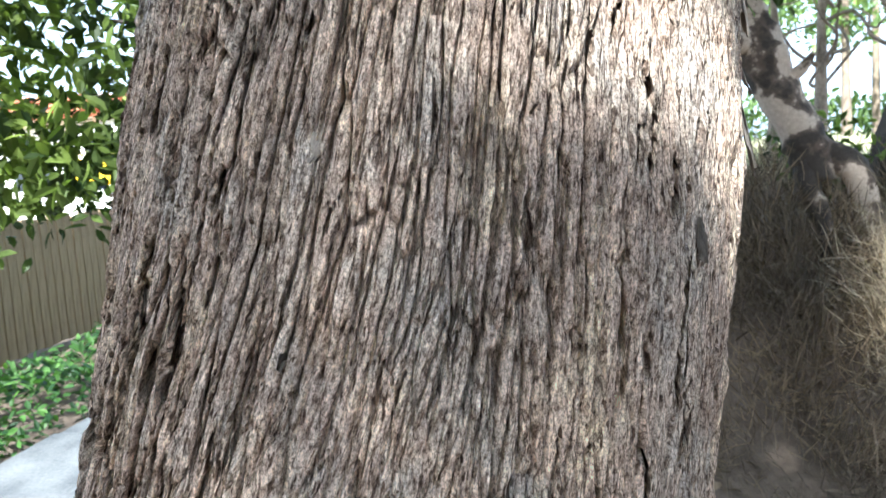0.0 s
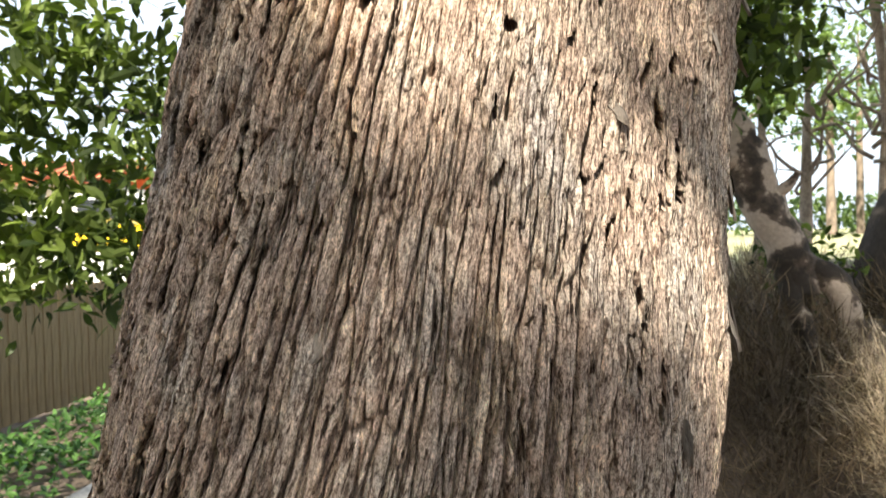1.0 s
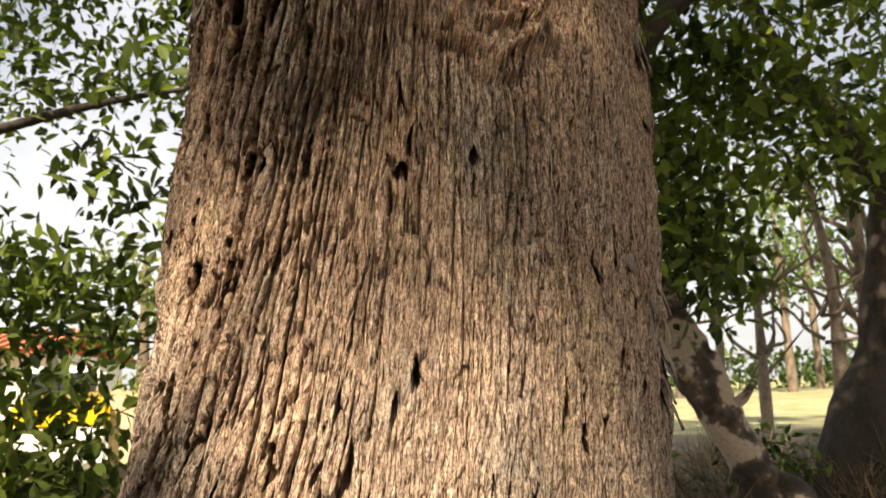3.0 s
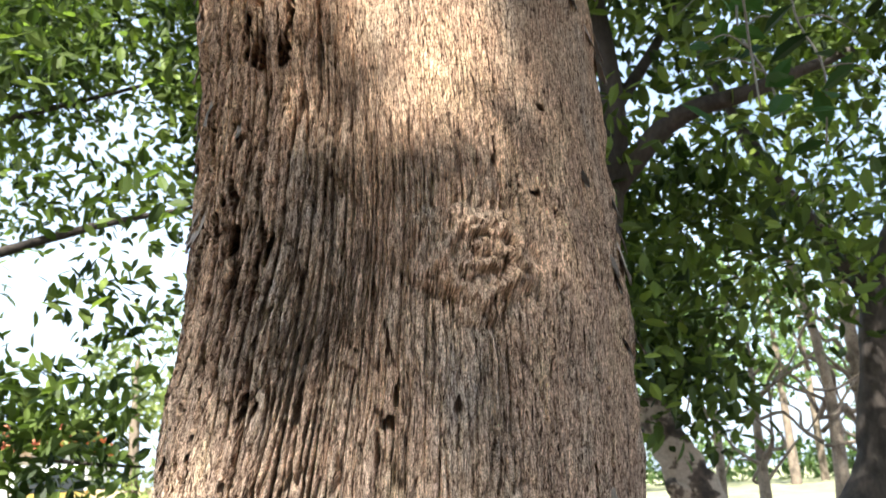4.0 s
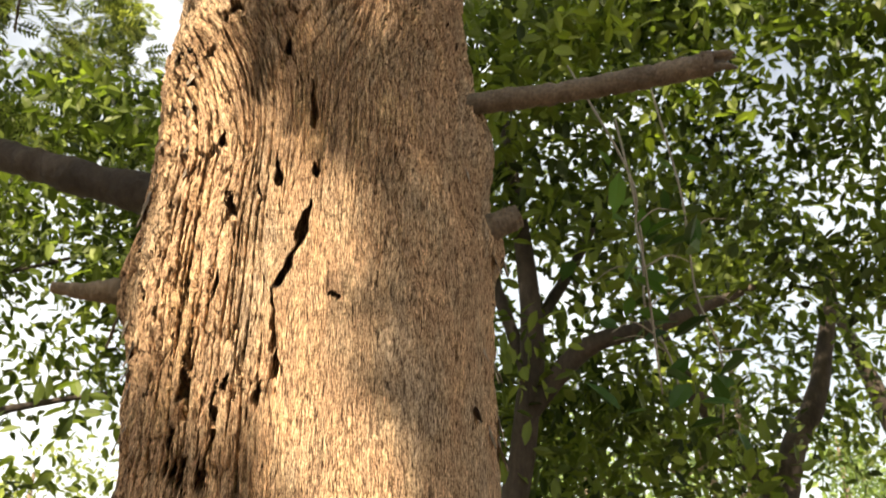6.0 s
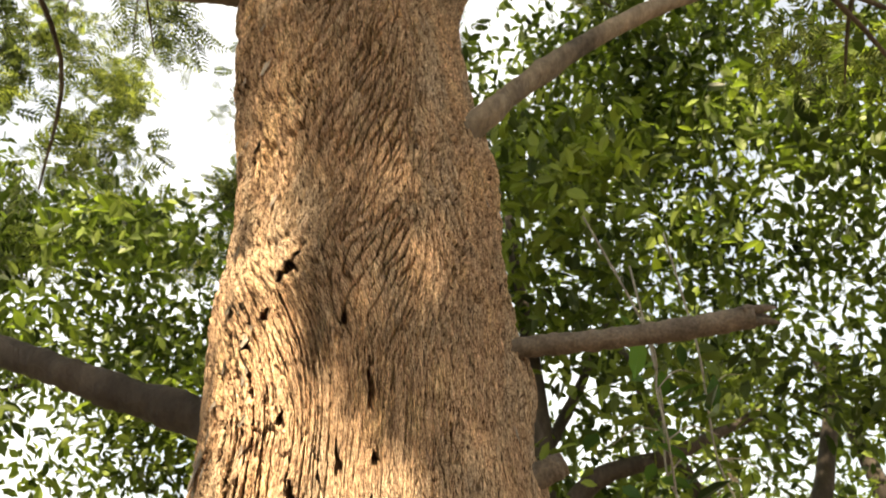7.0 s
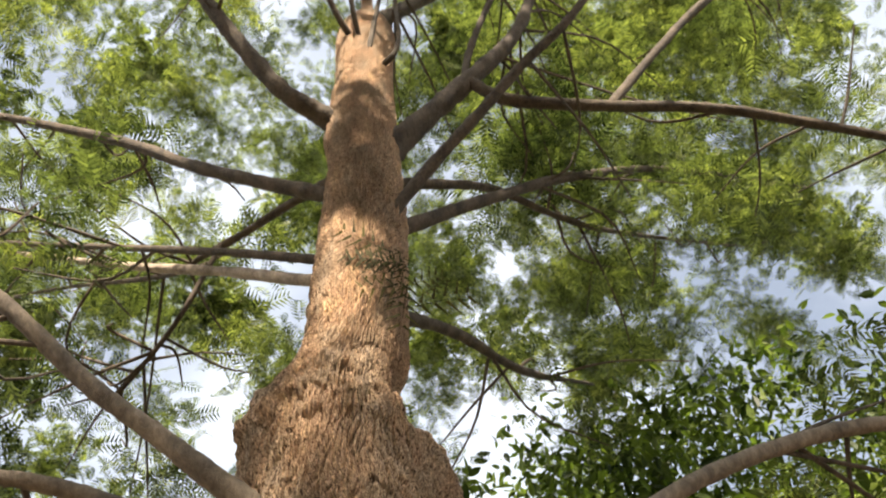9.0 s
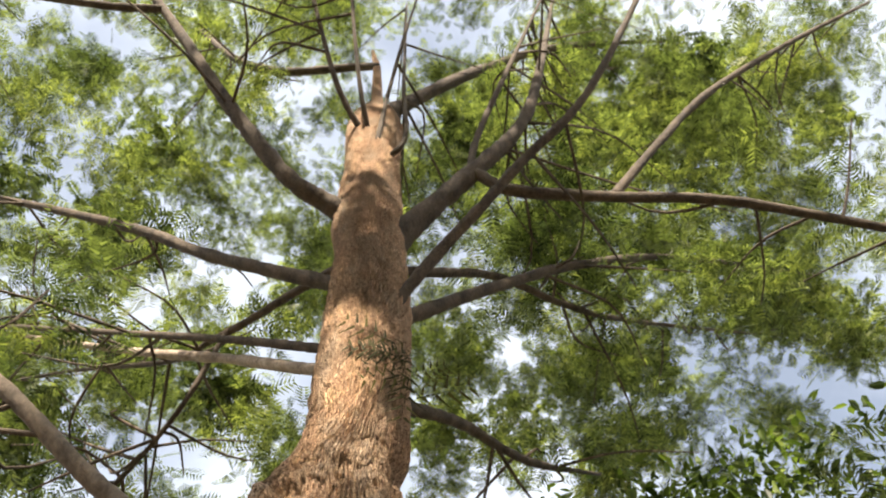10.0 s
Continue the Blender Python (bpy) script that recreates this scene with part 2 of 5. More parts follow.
def slits(u, v, wide, tall, chance, w, length, lean, seed):
    """Scattered upright tears in the bark, wider at their lower ends: how far a place lies inside one, and on the lifted lip beside it."""
    g = np.random.default_rng(seed)
    ju, jv, there, size, slant = (g.uniform(0, 1, (128, 128)) for _ in range(5))
    iu, iv = np.floor(u / wide).astype(np.int32), np.floor(v / tall).astype(np.int32)
    inside, lip = np.zeros(u.shape), np.zeros(u.shape)
    for du in (-1, 0, 1):
        for dv in (-1, 0, 1):
            a, b = (iu + du) & 127, (iv + dv) & 127
            scale = 0.6 + 0.65 * size[a, b] ** 2
            x, y = u - (iu + du + ju[a, b]) * wide, v - (iv + dv + jv[a, b]) * tall
            x = x - (lean + 0.25 * (slant[a, b] - 0.5)) * y
            t = y / (length * scale)
            room = w * scale * (0.3 + 0.7 * smooth(1.0, -0.6, t)) * smooth(1.0, 0.8, np.abs(t)) + 1e-6
            yes = there[a, b] < chance
            inside = np.maximum(inside, yes * smooth(1.35, 0.75, np.abs(x) / room))
            lip = np.maximum(lip, yes * smooth(-2.6 * w, -0.8 * w, x) * (x < 0) * smooth(1.0, 0.4, np.abs(t + 0.2)))
    return inside, lip


def cracks(n, across, half):
    """Thin lines of even width where a field passes through zero."""
    slope = np.abs(np.gradient(n, across, axis=1))
    usual = slope[:, :BARK_COLUMNS].mean()
    return (1 - smooth(0.35 * half, half, np.abs(n) / (slope + 4))) * smooth(0.25 * usual, 0.8 * usual, slope)


def random_tears(n, turn, height, length, half, seed):
    """Small upright tears strewn over a stretch of the trunk."""
    g = np.random.default_rng(seed)
    for _ in range(n):
        t0, z0, long = g.uniform(*turn), g.uniform(*height), g.uniform(*length)
        yield t0, z0, t0 + g.normal(0, 0.02) - 0.12 * (t0 < 0) * long, z0 - long, half * g.uniform(0.5, 1.15)


# knots in the upper trunk that the fibres flow round: turn, height and size
KNOTS = ((-0.12, 2.79, 0.05), (-0.63, 3.02, 0.04), (0.16, 3.25, 0.035), (0.55, 3.42, 0.04), (-0.45, 3.36, 0.035), (0.95, 3.03, 0.05), (0.98, 2.66, 0.05))


def bark_flow(s, Z):
    """Where a place lies across and along the fibres: upright low down, slanting and wavy in the swollen upper part."""
    upper, left = smooth(2.5, 2.85, Z), smooth(0.07, -0.15, s)
    warp = 0.018 * fractal(s * 6, Z * 2.2, 11) + 0.0022 * fractal(s * 40, Z * 14, 15) + 0.0004 * fractal(s * 160, Z * 70, 17)
    u = s + warp - 0.10 * (Z - 1.3) * left * (1 - upper)
    u = u + upper * (0.02 * fractal(s * 5, Z * 4, 21) + 0.006 * fractal(s * 14, Z * 12, 22))
    for t0, z0, size in KNOTS:
        a, b = s - t0 * 0.26, Z - z0
        u = u - 0.28 * a * size ** 2 / (a * a + 0.5 * b * b + 0.6 * size ** 2)
    return u, Z + 0.008 * fractal(s * 10, Z * 4, 23)


def bark_trunk(parent, mat):
    front = np.linspace(-1.42, 1.42, BARK_COLUMNS)
    back = np.linspace(1.42, 2 * np.pi - 1.42, 44)[1:-1]
    th = np.concatenate([front, back])
    zs = np.concatenate([np.arange(-0.2, 0.88, 0.03), np.arange(0.88, 2.6, 0.0034), np.arange(2.6, 3.9, 0.004), np.arange(3.9, 6.5, 0.010), np.arange(6.5, 8.02, 0.05)])
    T, Z = np.meshgrid(th, zs)
    cx, cy, r = (smooth_profile(Z, v) for v in (TRUNK_X, TRUNK_Y, TRUNK_R))
    s = T * 0.26
    upper = smooth(2.5, 2.85, Z)
    left = smooth(0.10, -0.20, s)
    right = smooth(0.06, 0.2, s) * (1 - upper)
    u, v = bark_flow(s, Z)
    calm = 1 - 0.75 * smooth(1.86, 2.08, Z) * smooth(2.5, 2.25, Z) * smooth(-0.10, -0.03, s)
    patchy = smooth(-0.3, 0.35, fractal(s * 8, Z * 3.5, 51))
    strength = (0.35 + 0.65 * patchy) * (0.75 + 0.3 * left - 0.5 * right)
    h = 0.006 * fractal(s * 7, Z * 1.6, 31) + 0.002 * fractal(s * 18, Z * 6, 41)
    h += 0.007 * smooth(0.24, 0.29, np.abs(s)) * smooth(3.4, 3.0, Z) * fractal(s * 30, Z * 24, 43)
    row = th * 0.26
    low = 1 - 0.5 * upper
    broken = smooth(-0.2, 0.1, fractal(s * 15, Z * 5, 63, 1))
    edge = smooth(-0.10, -0.24, s) * (1 - upper)
    verge = smooth(0.12, 0.2, s) * (1 - upper)
    # thin upright cracks, most of them on the shaded flank
    whole = h.copy()
    flank = (0.38 + 0.45 * left - 0.22 * right + 0.3 * smooth(1.45, 1.2, Z) * (1 - right)) * calm
    h -= 0.014 * low * (flank + 0.5 * edge) * broken * cracks(fractal(u * 70, v * 3.4, 57, 2), row, 0.0017)
    h -= 0.011 * low * (0.35 + 0.65 * patchy) * (flank - 0.05) * cracks(fractal(u * 130, v * 9, 69, 2), row, 0.0016)
    # open furrows along the flank
    furrow = smooth(-0.03, -0.12, s) * (1 - upper) * smooth(1.5, 1.75, Z) + 0.55 * smooth(-0.12, -0.2, s) * smooth(1.75, 1.5, Z)
    h -= 0.015 * furrow * cracks(fractal(u * 42, v * 2.4, 55, 2), row, 0.0026) * smooth(-0.25, 0.0, fractal(s * 16, Z * 6, 56, 1))
    h -= 0.012 * left * calm * (1 - upper) * cracks(fractal(u * 52, v * 2.8, 59, 2), row, 0.0026) * smooth(-0.2, 0.15, fractal(s * 16, Z * 6, 58, 1))
    # long plates, their lower ends lifted
    seam, pick, up, across = plates(u * 80 + 0.2 * fractal(s * 120, Z * 40, 65), v * 11, 61)
    h += low * calm * strength * (0.0018 * (pick - 0.5) - 0.0022 * up - 0.0006 * across)
    h -= low * calm * 0.007 * (0.3 + 0.7 * strength) * (1 - smooth(0.02, 0.07, seam)) * smooth(0.6, 0.72, pick + 0.22 * left - 0.1 * right)
    # rounded ridges parted by furrows, boldest on the shaded flank
    bold = calm * (1 - upper) * np.clip(0.28 + 0.6 * left + 0.2 * edge - 0.3 * right + 0.35 * smooth(1.45, 1.2, Z) * (1 - right), 0, 1.1) * (0.45 + 0.55 * patchy)
    seam, pick, up, across = plates(u * 60 + 0.2 * fractal(s * 40, Z * 14, 73, 1), v * 8.0, 75)
    h += bold * (0.003 * smooth(0.0, 0.6, seam) - 0.012 * (1 - smooth(0.02, 0.17, seam)) * smooth(0.15, 0.35, pick) + 0.003 * (pick - 0.5) - 0.0015 * up - 0.001 * across)
    deep = np.clip(whole - h - 0.003, 0, 0.016)
    # short scales on the plates
    seam, pick, up, across = plates(u * 220 + 0.3 * fractal(s * 200, Z * 90, 67), v * 50, 71)
    h += low * calm * (0.0013 * (pick - 0.5) - 0.0011 * up - 0.0003 * across)
    # scattered small tears
    inside, lip = slits(u, v, 0.013, 0.034, 0.08 - 0.05 * right, 0.0017, 0.014, 0.06, 201)
    h += (1 - upper) * calm * (0.0006 * lip - 0.008 * inside)
    inside, lip = slits(u, v, 0.030, 0.07, 0.12 + 0.08 * right + 0.4 * verge, 0.0023, 0.019, 0.06, 211)
    h += (1 - upper) * (0.35 + 0.65 * calm) * (0.0010 * lip - 0.014 * inside)
    # short slanting ridges higher up, parted by furrows
    top = zs > 2.45
    su, zu, reach = s[top], Z[top], upper[top] * np.interp(Z[top], [3.7, 4.2, 6.3, 6.6], [1.0, 1.0, 0.9, 0.0])
    lean = (0.6 * smooth(0.10, 0.02, su) * smooth(-0.22, -0.10, su) - 0.2 * smooth(0.08, 0.16, su)) * smooth(3.72, 3.4, zu) + 0.35 * fractal(su * 8, zu * 6, 25, 1) - 0.5 * smooth(3.3, 3.45, zu) * smooth(3.62, 3.5, zu) * smooth(-0.02, 0.08, su)
    ru, rv = u[top] + 0.003 * fractal(su * 60, zu * 30, 22), v[top]
    seam, pick, up, across = plates(ru * 68, rv * 12, 91, lean * 68 / 12, 4)
    gate = 0.45 + 0.55 * smooth(-0.35, 0.2, fractal(su * 12, zu * 9, 95, 1))
    h[top] += reach * gate * (0.004 * smooth(0.0, 0.7, seam) - 0.012 * (1 - smooth(0.03, 0.24, seam)) * smooth(0.1, 0.35, pick) + 0.003 * (pick - 0.5) - 0.0015 * up - 0.001 * across)
    seam, pick, up, across = plates(ru * 150, rv * 40, 97, lean * 150 / 40, 3)
    h[top] += 0.006 * smooth(3.9, 4.2, zu) * fractal(su * 22, zu * 11, 99)
    h[top] += upper[top] * (0.002 * (pick - 0.5) - 0.0015 * (1 - smooth(0.0, 0.3, seam)) - 0.0012 * up)
    for t0, z0, size in KNOTS[:5]:
        a, b = s - t0 * 0.26, Z - z0
        rad = np.sqrt(a * a + b * b) + 0.01 * fractal(s * 30, Z * 30, 98)
        h += 0.004 * np.exp(-(rad / size) ** 2)
    # two tongues of bark that have come away at their lower ends
    for t0, z0, wide, tall, lift in ((-0.205, 1.468, 0.0095, 0.021, 0.009), (-0.065, 1.708, 0.0075, 0.034, 0.008)):
        ss, zz = s + 0.004 * fractal(s * 90, Z * 70, 117), Z + 0.004 * fractal(s * 70, Z * 90, 118)
        a, b = (ss - t0 * 0.26) / wide, (zz - z0) / tall
        h += lift * smooth(1.05, 0.85, np.sqrt(a * a + b * b)) * (0.6 - 0.4 * b)
    # the tears: a sharp hollow, widest at its lower end, under a lifted lip
    for t0, z0, t1, z1, half in (*LOW_TEARS, *FOOT_TEARS, *MID_TEARS, *HIGH_TEARS, *random_tears(44, (0.45, 1.2), (0.98, 1.66), (0.012, 0.05), 3.2, 301), *random_tears(56, (-1.25, -0.42), (1.0, 2.5), (0.025, 0.085), 2.3, 302)):
        s0, s1, half = t0 * 0.26, t1 * 0.26, half * 0.001
        near = (s > min(s0, s1) - 0.03) & (s < max(s0, s1) + 0.03) & (Z > min(z0, z1) - 0.03) & (Z < max(z0, z1) + 0.03)
        ss, zz = s[near], Z[near]
        ss = ss + 0.0034 * fractal(ss * 60, zz * 70, 111) + 0.0018 * fractal(ss * 120, zz * 110, 113, 1)
        way = np.array((s1 - s0, z1 - z0))
        long = np.hypot(*way) + 1e-6
        q = ((ss - s0) * way[0] + (zz - z0) * way[1]) / long ** 2
        side = ((ss - s0) * -way[1] + (zz - z0) * way[0]) / long
        past = np.maximum(np.maximum(-q, q - 1), 0) * long
        room = half * (0.2 + 0.9 * smooth(-0.1, 0.85, q))
        d = np.hypot(side, past) / room
        cut = (0.014 + 6.0 * half) * smooth(1.45, 0.95, d)
        h[near] -= cut
        deep[near] = np.maximum(deep[near], cut)
        h[near] += 0.8 * half * smooth(4.5, 1.4, d) * smooth(0.2, 1.0, d) * smooth(0.3, -0.6, side / half) * smooth(-0.2, 0.5, q)
    # the old branch scar, a boss of broken scaly bark
    cx0, _, r0 = trunk_at(1.84)
    a, b = s - math.asin((0.115 - cx0) / r0) * 0.26, Z - 1.84
    rad = np.sqrt(a * a + b * b) + 0.022 * fractal(s * 34, Z * 34, 121)
    near = smooth(0.072, 0.04, rad)
    h *= 1 - 0.75 * near
    h += near * (0.008 + 0.005 * np.cos(rad * 2 * np.pi / 0.02) + 0.014 * np.abs(fractal(s * 90, Z * 70, 125)) + 0.006 * fractal(s * 220, Z * 150, 127))
    h -= 0.007 * np.exp(-((rad - 0.062) / 0.007) ** 2)
    h -= 0.012 * np.exp(-((a - 0.02) ** 2 + (b + 0.01) ** 2) / 0.00008)
    # swellings: shoulders below the neck and collars round the limbs
    for t0, z0, amp, wide, tall in ((-1.2, 3.66, 0.032, 0.5, 0.075), (1.3, 3.54, 0.03, 0.4, 0.085), (1.25, 2.62, 0.025, 0.25, 0.07), (1.5, 2.47, 0.03, 0.25, 0.05), (-1.5, 2.38, 0.03, 0.25, 0.06), (1.1, 3.02, 0.02, 0.3, 0.1)):
        h += amp * np.exp(-((T - t0) / wide) ** 2 - ((Z - z0) / tall) ** 2)
    h -= 0.045 * smooth(0.35, 0.95, T) * smooth(2.6, 2.0, T) * smooth(3.6, 3.68, Z) * smooth(3.92, 3.8, Z)
    h += 0.016 * smooth(3.5, 3.62, Z) * smooth(3.86, 3.76, Z) * fractal(s * 22, Z * 26, 161)
    fade = np.interp(Z, [3.9, 5.0, 6.0, 6.5, 8.0], [1.0, 0.9, 0.8, 0.3, 0.02])
    R = r + h * fade
    BARK_AT.extend((th[:BARK_COLUMNS], zs, R[:, :BARK_COLUMNS]))
    # cracks and tears run in aslant, under the bark that has lifted
    T = T + deep * np.tan(1.2 * np.clip(T, -0.8, 0.8)) * (np.abs(T) < 1.42) / 0.26
    Z = Z + 0.6 * deep
    x, y = cx + R * np.sin(T), cy - R * np.cos(T)
    grain = np.stack([u, v, 0 * u], -1).astype(np.float32)
    v = np.stack([x, y, Z], -1).reshape(-1, 3)
    n, m = T.shape
    i, j = np.meshgrid(np.arange(n - 1), np.arange(m), indexing="ij")
    f = np.stack([i * m + j, i * m + (j + 1) % m, (i + 1) * m + (j + 1) % m, (i + 1) * m + j], -1).reshape(-1, 4)
    ob = mesh_arrays("trunk", v, f, mat, parent, "furrowed grey-brown bark with flaked pits", smooth=True)
    ob.data.attributes.new("grain", "FLOAT_VECTOR", "POINT").data.foreach_set("vector", grain.ravel())
    return ob


# ---- materials ----
def bark_material():
    """Weathered grey and tan bark: thin flakes parted by cracks, laid along the fibres."""
    m, n, l, b = material("bark", 0.92)
    lie = n.new("ShaderNodeAttribute")
    lie.attribute_name = "grain"

    def along(across, up):
        k = n.new("ShaderNodeVectorMath")
        k.operation = "MULTIPLY"
        l.new(lie.outputs["Vector"], k.inputs[0])
        k.inputs[1].default_value = (across, up, 1)
        return k.outputs[0]

    def grain_noise(across, up, detail, rough):
        k = node(n, "ShaderNodeTexNoise", Scale=1.0, Detail=detail, Roughness=rough)
        l.new(along(across, up), k.inputs["Vector"])
        return k

    def flakes(across, up, wander, width):
        """Long cells: a crack mask (0 in the crack) and a random tone for each cell."""
        bend = node(n, "ShaderNodeTexNoise", Scale=1.0, Detail=3.0, Roughness=0.6)
        l.new(along(across * 0.9, up * 2.2), bend.inputs["Vector"])
        move = n.new("ShaderNodeVectorMath")
        move.operation = "MULTIPLY_ADD"
        l.new(bend.outputs[1], move.inputs[0])
        move.inputs[1].default_value = (wander, wander, 0)
        l.new(along(across, up), move.inputs[2])
        out = []
        for feature in ("DISTANCE_TO_EDGE", "F1"):
            k = node(n, "ShaderNodeTexVoronoi", Scale=1.0)
            k.voronoi_dimensions, k.feature = "2D", feature
            l.new(move.outputs[0], k.inputs["Vector"])
            out.append(k)
        mask = n.new("ShaderNodeMapRange")
        mask.interpolation_type = "SMOOTHSTEP"
        mask.inputs[1].default_value, mask.inputs[2].default_value = 0.0, width
        l.new(out[0].outputs["Distance"], mask.inputs[0])
        tone = n.new("ShaderNodeSeparateColor")
        l.new(out[1].outputs["Color"], tone.inputs[0])
        return mask.outputs[0], tone.outputs[0]

    def math_node(kind, x, y):
        k = n.new("ShaderNodeMath")
        k.operation = kind
        for sock, value in ((k.inputs[0], x), (k.inputs[1], y)):
            if isinstance(value, float):
                sock.default_value = value
            else:
                l.new(value, sock)
        return k.outputs[0]

    big = noise_node(n, l, 5.0, 4, 0.6, (1, 1, 0.35))
    hue = noise_node(n, l, 11.0, 6, 0.72, (1, 1, 0.4))
    fibre = grain_noise(420.0, 95.0, 5, 0.72)
    fine = noise_node(n, l, 560.0, 4, 0.8, (1, 1, 0.7))
    wide_mask, wide_tone = flakes(170.0, 26.0, 0.55, 0.10)
    slim_tone = flakes(480.0, 110.0, 0.8, 0.16)[1]
    # cracks come and go, and short dark slivers lie between them
    gate = ramp(n, l, grain_noise(60.0, 22.0, 3, 0.6).outputs[0], (0.40, (1, 1, 1)), (0.56, (0, 0, 0)))
    wide_mask = math_node("MAXIMUM", wide_mask, gate.outputs[0])
    slivers = []
    for across, up, thin in ((230.0, 24.0, 0.375), (470.0, 80.0, 0.405)):
        k = n.new("ShaderNodeMapRange")
        k.interpolation_type = "SMOOTHSTEP"
        k.inputs[1].default_value, k.inputs[2].default_value = thin - 0.05, thin + 0.03
        l.new(grain_noise(across, up, 3, 0.58).outputs[0], k.inputs[0])
        bare = ramp(n, l, grain_noise(across / 11, up / 5, 3, 0.6).outputs[0], (0.46, (0, 0, 0)), (0.62, (0.75, 0.75, 0.75)))
        slivers.append(math_node("MAXIMUM", k.outputs[0], bare.outputs[0]))
    c0 = ramp(n, l, hue.outputs[0], (0.34, (0.27, 0.25, 0.238)), (0.45, (0.30, 0.258, 0.222)), (0.54, (0.31, 0.245, 0.205)), (0.66, (0.40, 0.335, 0.26)))
    c1 = ramp(n, l, big.outputs[0], (0.3, (0.8, 0.79, 0.79)), (0.5, (1.0, 1.0, 1.0)), (0.7, (1.22, 1.21, 1.18)))
    c2 = ramp(n, l, fibre.outputs[0], (0.40, (0.30, 0.245, 0.215)), (0.475, (0.97, 0.95, 0.94)), (0.64, (1.42, 1.42, 1.40)))
    c3 = ramp(n, l, fine.outputs[0], (0.38, (0.22, 0.18, 0.165)), (0.47, (0.95, 0.94, 0.93)), (0.62, (1.7, 1.7, 1.67)))
    c4 = ramp(n, l, slim_tone, (0.0, (0.68, 0.66, 0.66)), (0.6, (1.0, 1.0, 0.99)), (1.0, (1.42, 1.42, 1.40)))
    c5 = ramp(n, l, wide_tone, (0.0, (0.82, 0.80, 0.80)), (0.7, (1.0, 1.0, 0.99)), (1.0, (1.22, 1.21, 1.18)))
    # younger, redder bark higher up
    tc = n.new("ShaderNodeTexCoord")
    sep = n.new("ShaderNodeSeparateXYZ")
    l.new(tc.outputs["Object"], sep.inputs[0])
    young = n.new("ShaderNodeMapRange")
    young.inputs[1].default_value, young.inputs[2].default_value = 1.25, 2.1
    l.new(sep.outputs[2], young.inputs[0])
    red = mix(n, l, c0.outputs[0], (0.93, 0.795, 0.66), 1.0, "MULTIPLY")
    k = mix(n, l, c0.outputs[0], red, young.outputs[0])
    for c, amount in ((c1, 1.0), (c2, 0.85), (c3, 0.8), (c4, 0.6), (c5, 0.8)):
        k = mix(n, l, k, c.outputs[0], amount, "MULTIPLY")
    for mask, dark in ((wide_mask, (0.55, 0.50, 0.47)), (slivers[0], (0.13, 0.10, 0.085)), (slivers[1], (0.16, 0.12, 0.10))):
        k = mix(n, l, k, ramp(n, l, mask, (0.0, dark), (1.0, (1.0, 1.0, 1.0))).outputs[0], 0.95, "MULTIPLY")
    k = mix(n, l, k, (1.75, 1.73, 1.69), 1.0, "MULTIPLY")
    l.new(k, b.inputs["Base Color"])
    total = math_node("MULTIPLY", wide_mask, 0.8)
    for extra, amount in ((slivers[0], 0.8), (slivers[1], 0.45), (slim_tone, 0.3), (wide_tone, 0.5), (fibre.outputs[0], 0.9), (fine.outputs[0], 1.0)):
        total = math_node("ADD", total, math_node("MULTIPLY", extra, amount))
    bump(n, l, b, total, 1.0, 0.0034)
    b.inputs["Specular IOR Level"].default_value = 0.15
    return m


BARK = bark_material()
LOOSE_BARK = surface("loose_bark", (0.17, 0.137, 0.112), (0.42, 0.35, 0.285), 60, 0.92, (1, 1, 0.3), 0.6, 8.0, (0.3, 0.7), 0.002)
LIMB_BARK = surface("limb_bark", (0.055, 0.041, 0.03), (0.26, 0.20, 0.145), 7, 0.9, (1, 1, 0.5), 0.6)
DARK_BARK = surface("dark_bark", (0.027, 0.022, 0.018), (0.08, 0.062, 0.05), 8, 0.92, (1, 1, 0.4), 0.6)
# bark of the shaded low limb, the shade put into its colour
SHADED_BARK = surface("bark_darkened_for_shade", (0.018, 0.014, 0.012), (0.055, 0.042, 0.033), 8, 0.92, (1, 1, 0.4), 0.6)
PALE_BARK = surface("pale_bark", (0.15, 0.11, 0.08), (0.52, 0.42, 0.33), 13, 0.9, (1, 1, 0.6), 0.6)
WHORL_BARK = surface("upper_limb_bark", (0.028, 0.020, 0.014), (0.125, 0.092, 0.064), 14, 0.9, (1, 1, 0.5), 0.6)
BROKEN_WOOD = surface("broken_wood", (0.055, 0.043, 0.034), (0.19, 0.148, 0.116), 25, 0.85, (1, 1, 1), 0.5)
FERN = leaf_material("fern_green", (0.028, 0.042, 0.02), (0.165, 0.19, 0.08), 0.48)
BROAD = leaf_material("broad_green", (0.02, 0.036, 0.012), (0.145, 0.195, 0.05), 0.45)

LAWN_LEAF = leaf_material("ground_green", (0.016, 0.045, 0.016), (0.075, 0.16, 0.04), 0.35)
OLIVE = leaf_material("olive_leaf", (0.045, 0.04, 0.014), (0.11, 0.09, 0.028), 0.3, 0.8)
PALE_LEAF = leaf_material("pale_green", (0.12, 0.15, 0.06), (0.22, 0.26, 0.10), 0.4)
HEDGE_LEAF = leaf_material("hedge_green", (0.06, 0.10, 0.04), (0.12, 0.18, 0.06), 0.3)
STRAW = leaf_material("dry_straw", (0.10, 0.08, 0.062), (0.40, 0.33, 0.265), 0.15, 0.8)
LITTER = leaf_material("leaf_litter", (0.05, 0.036, 0.027), (0.18, 0.135, 0.10), 0.1, 0.8)
FENCE_WOOD = surface("fence_wood", (0.25, 0.175, 0.095), (0.42, 0.31, 0.185), 4, 0.85, (1, 1, 0.15), 0.5)
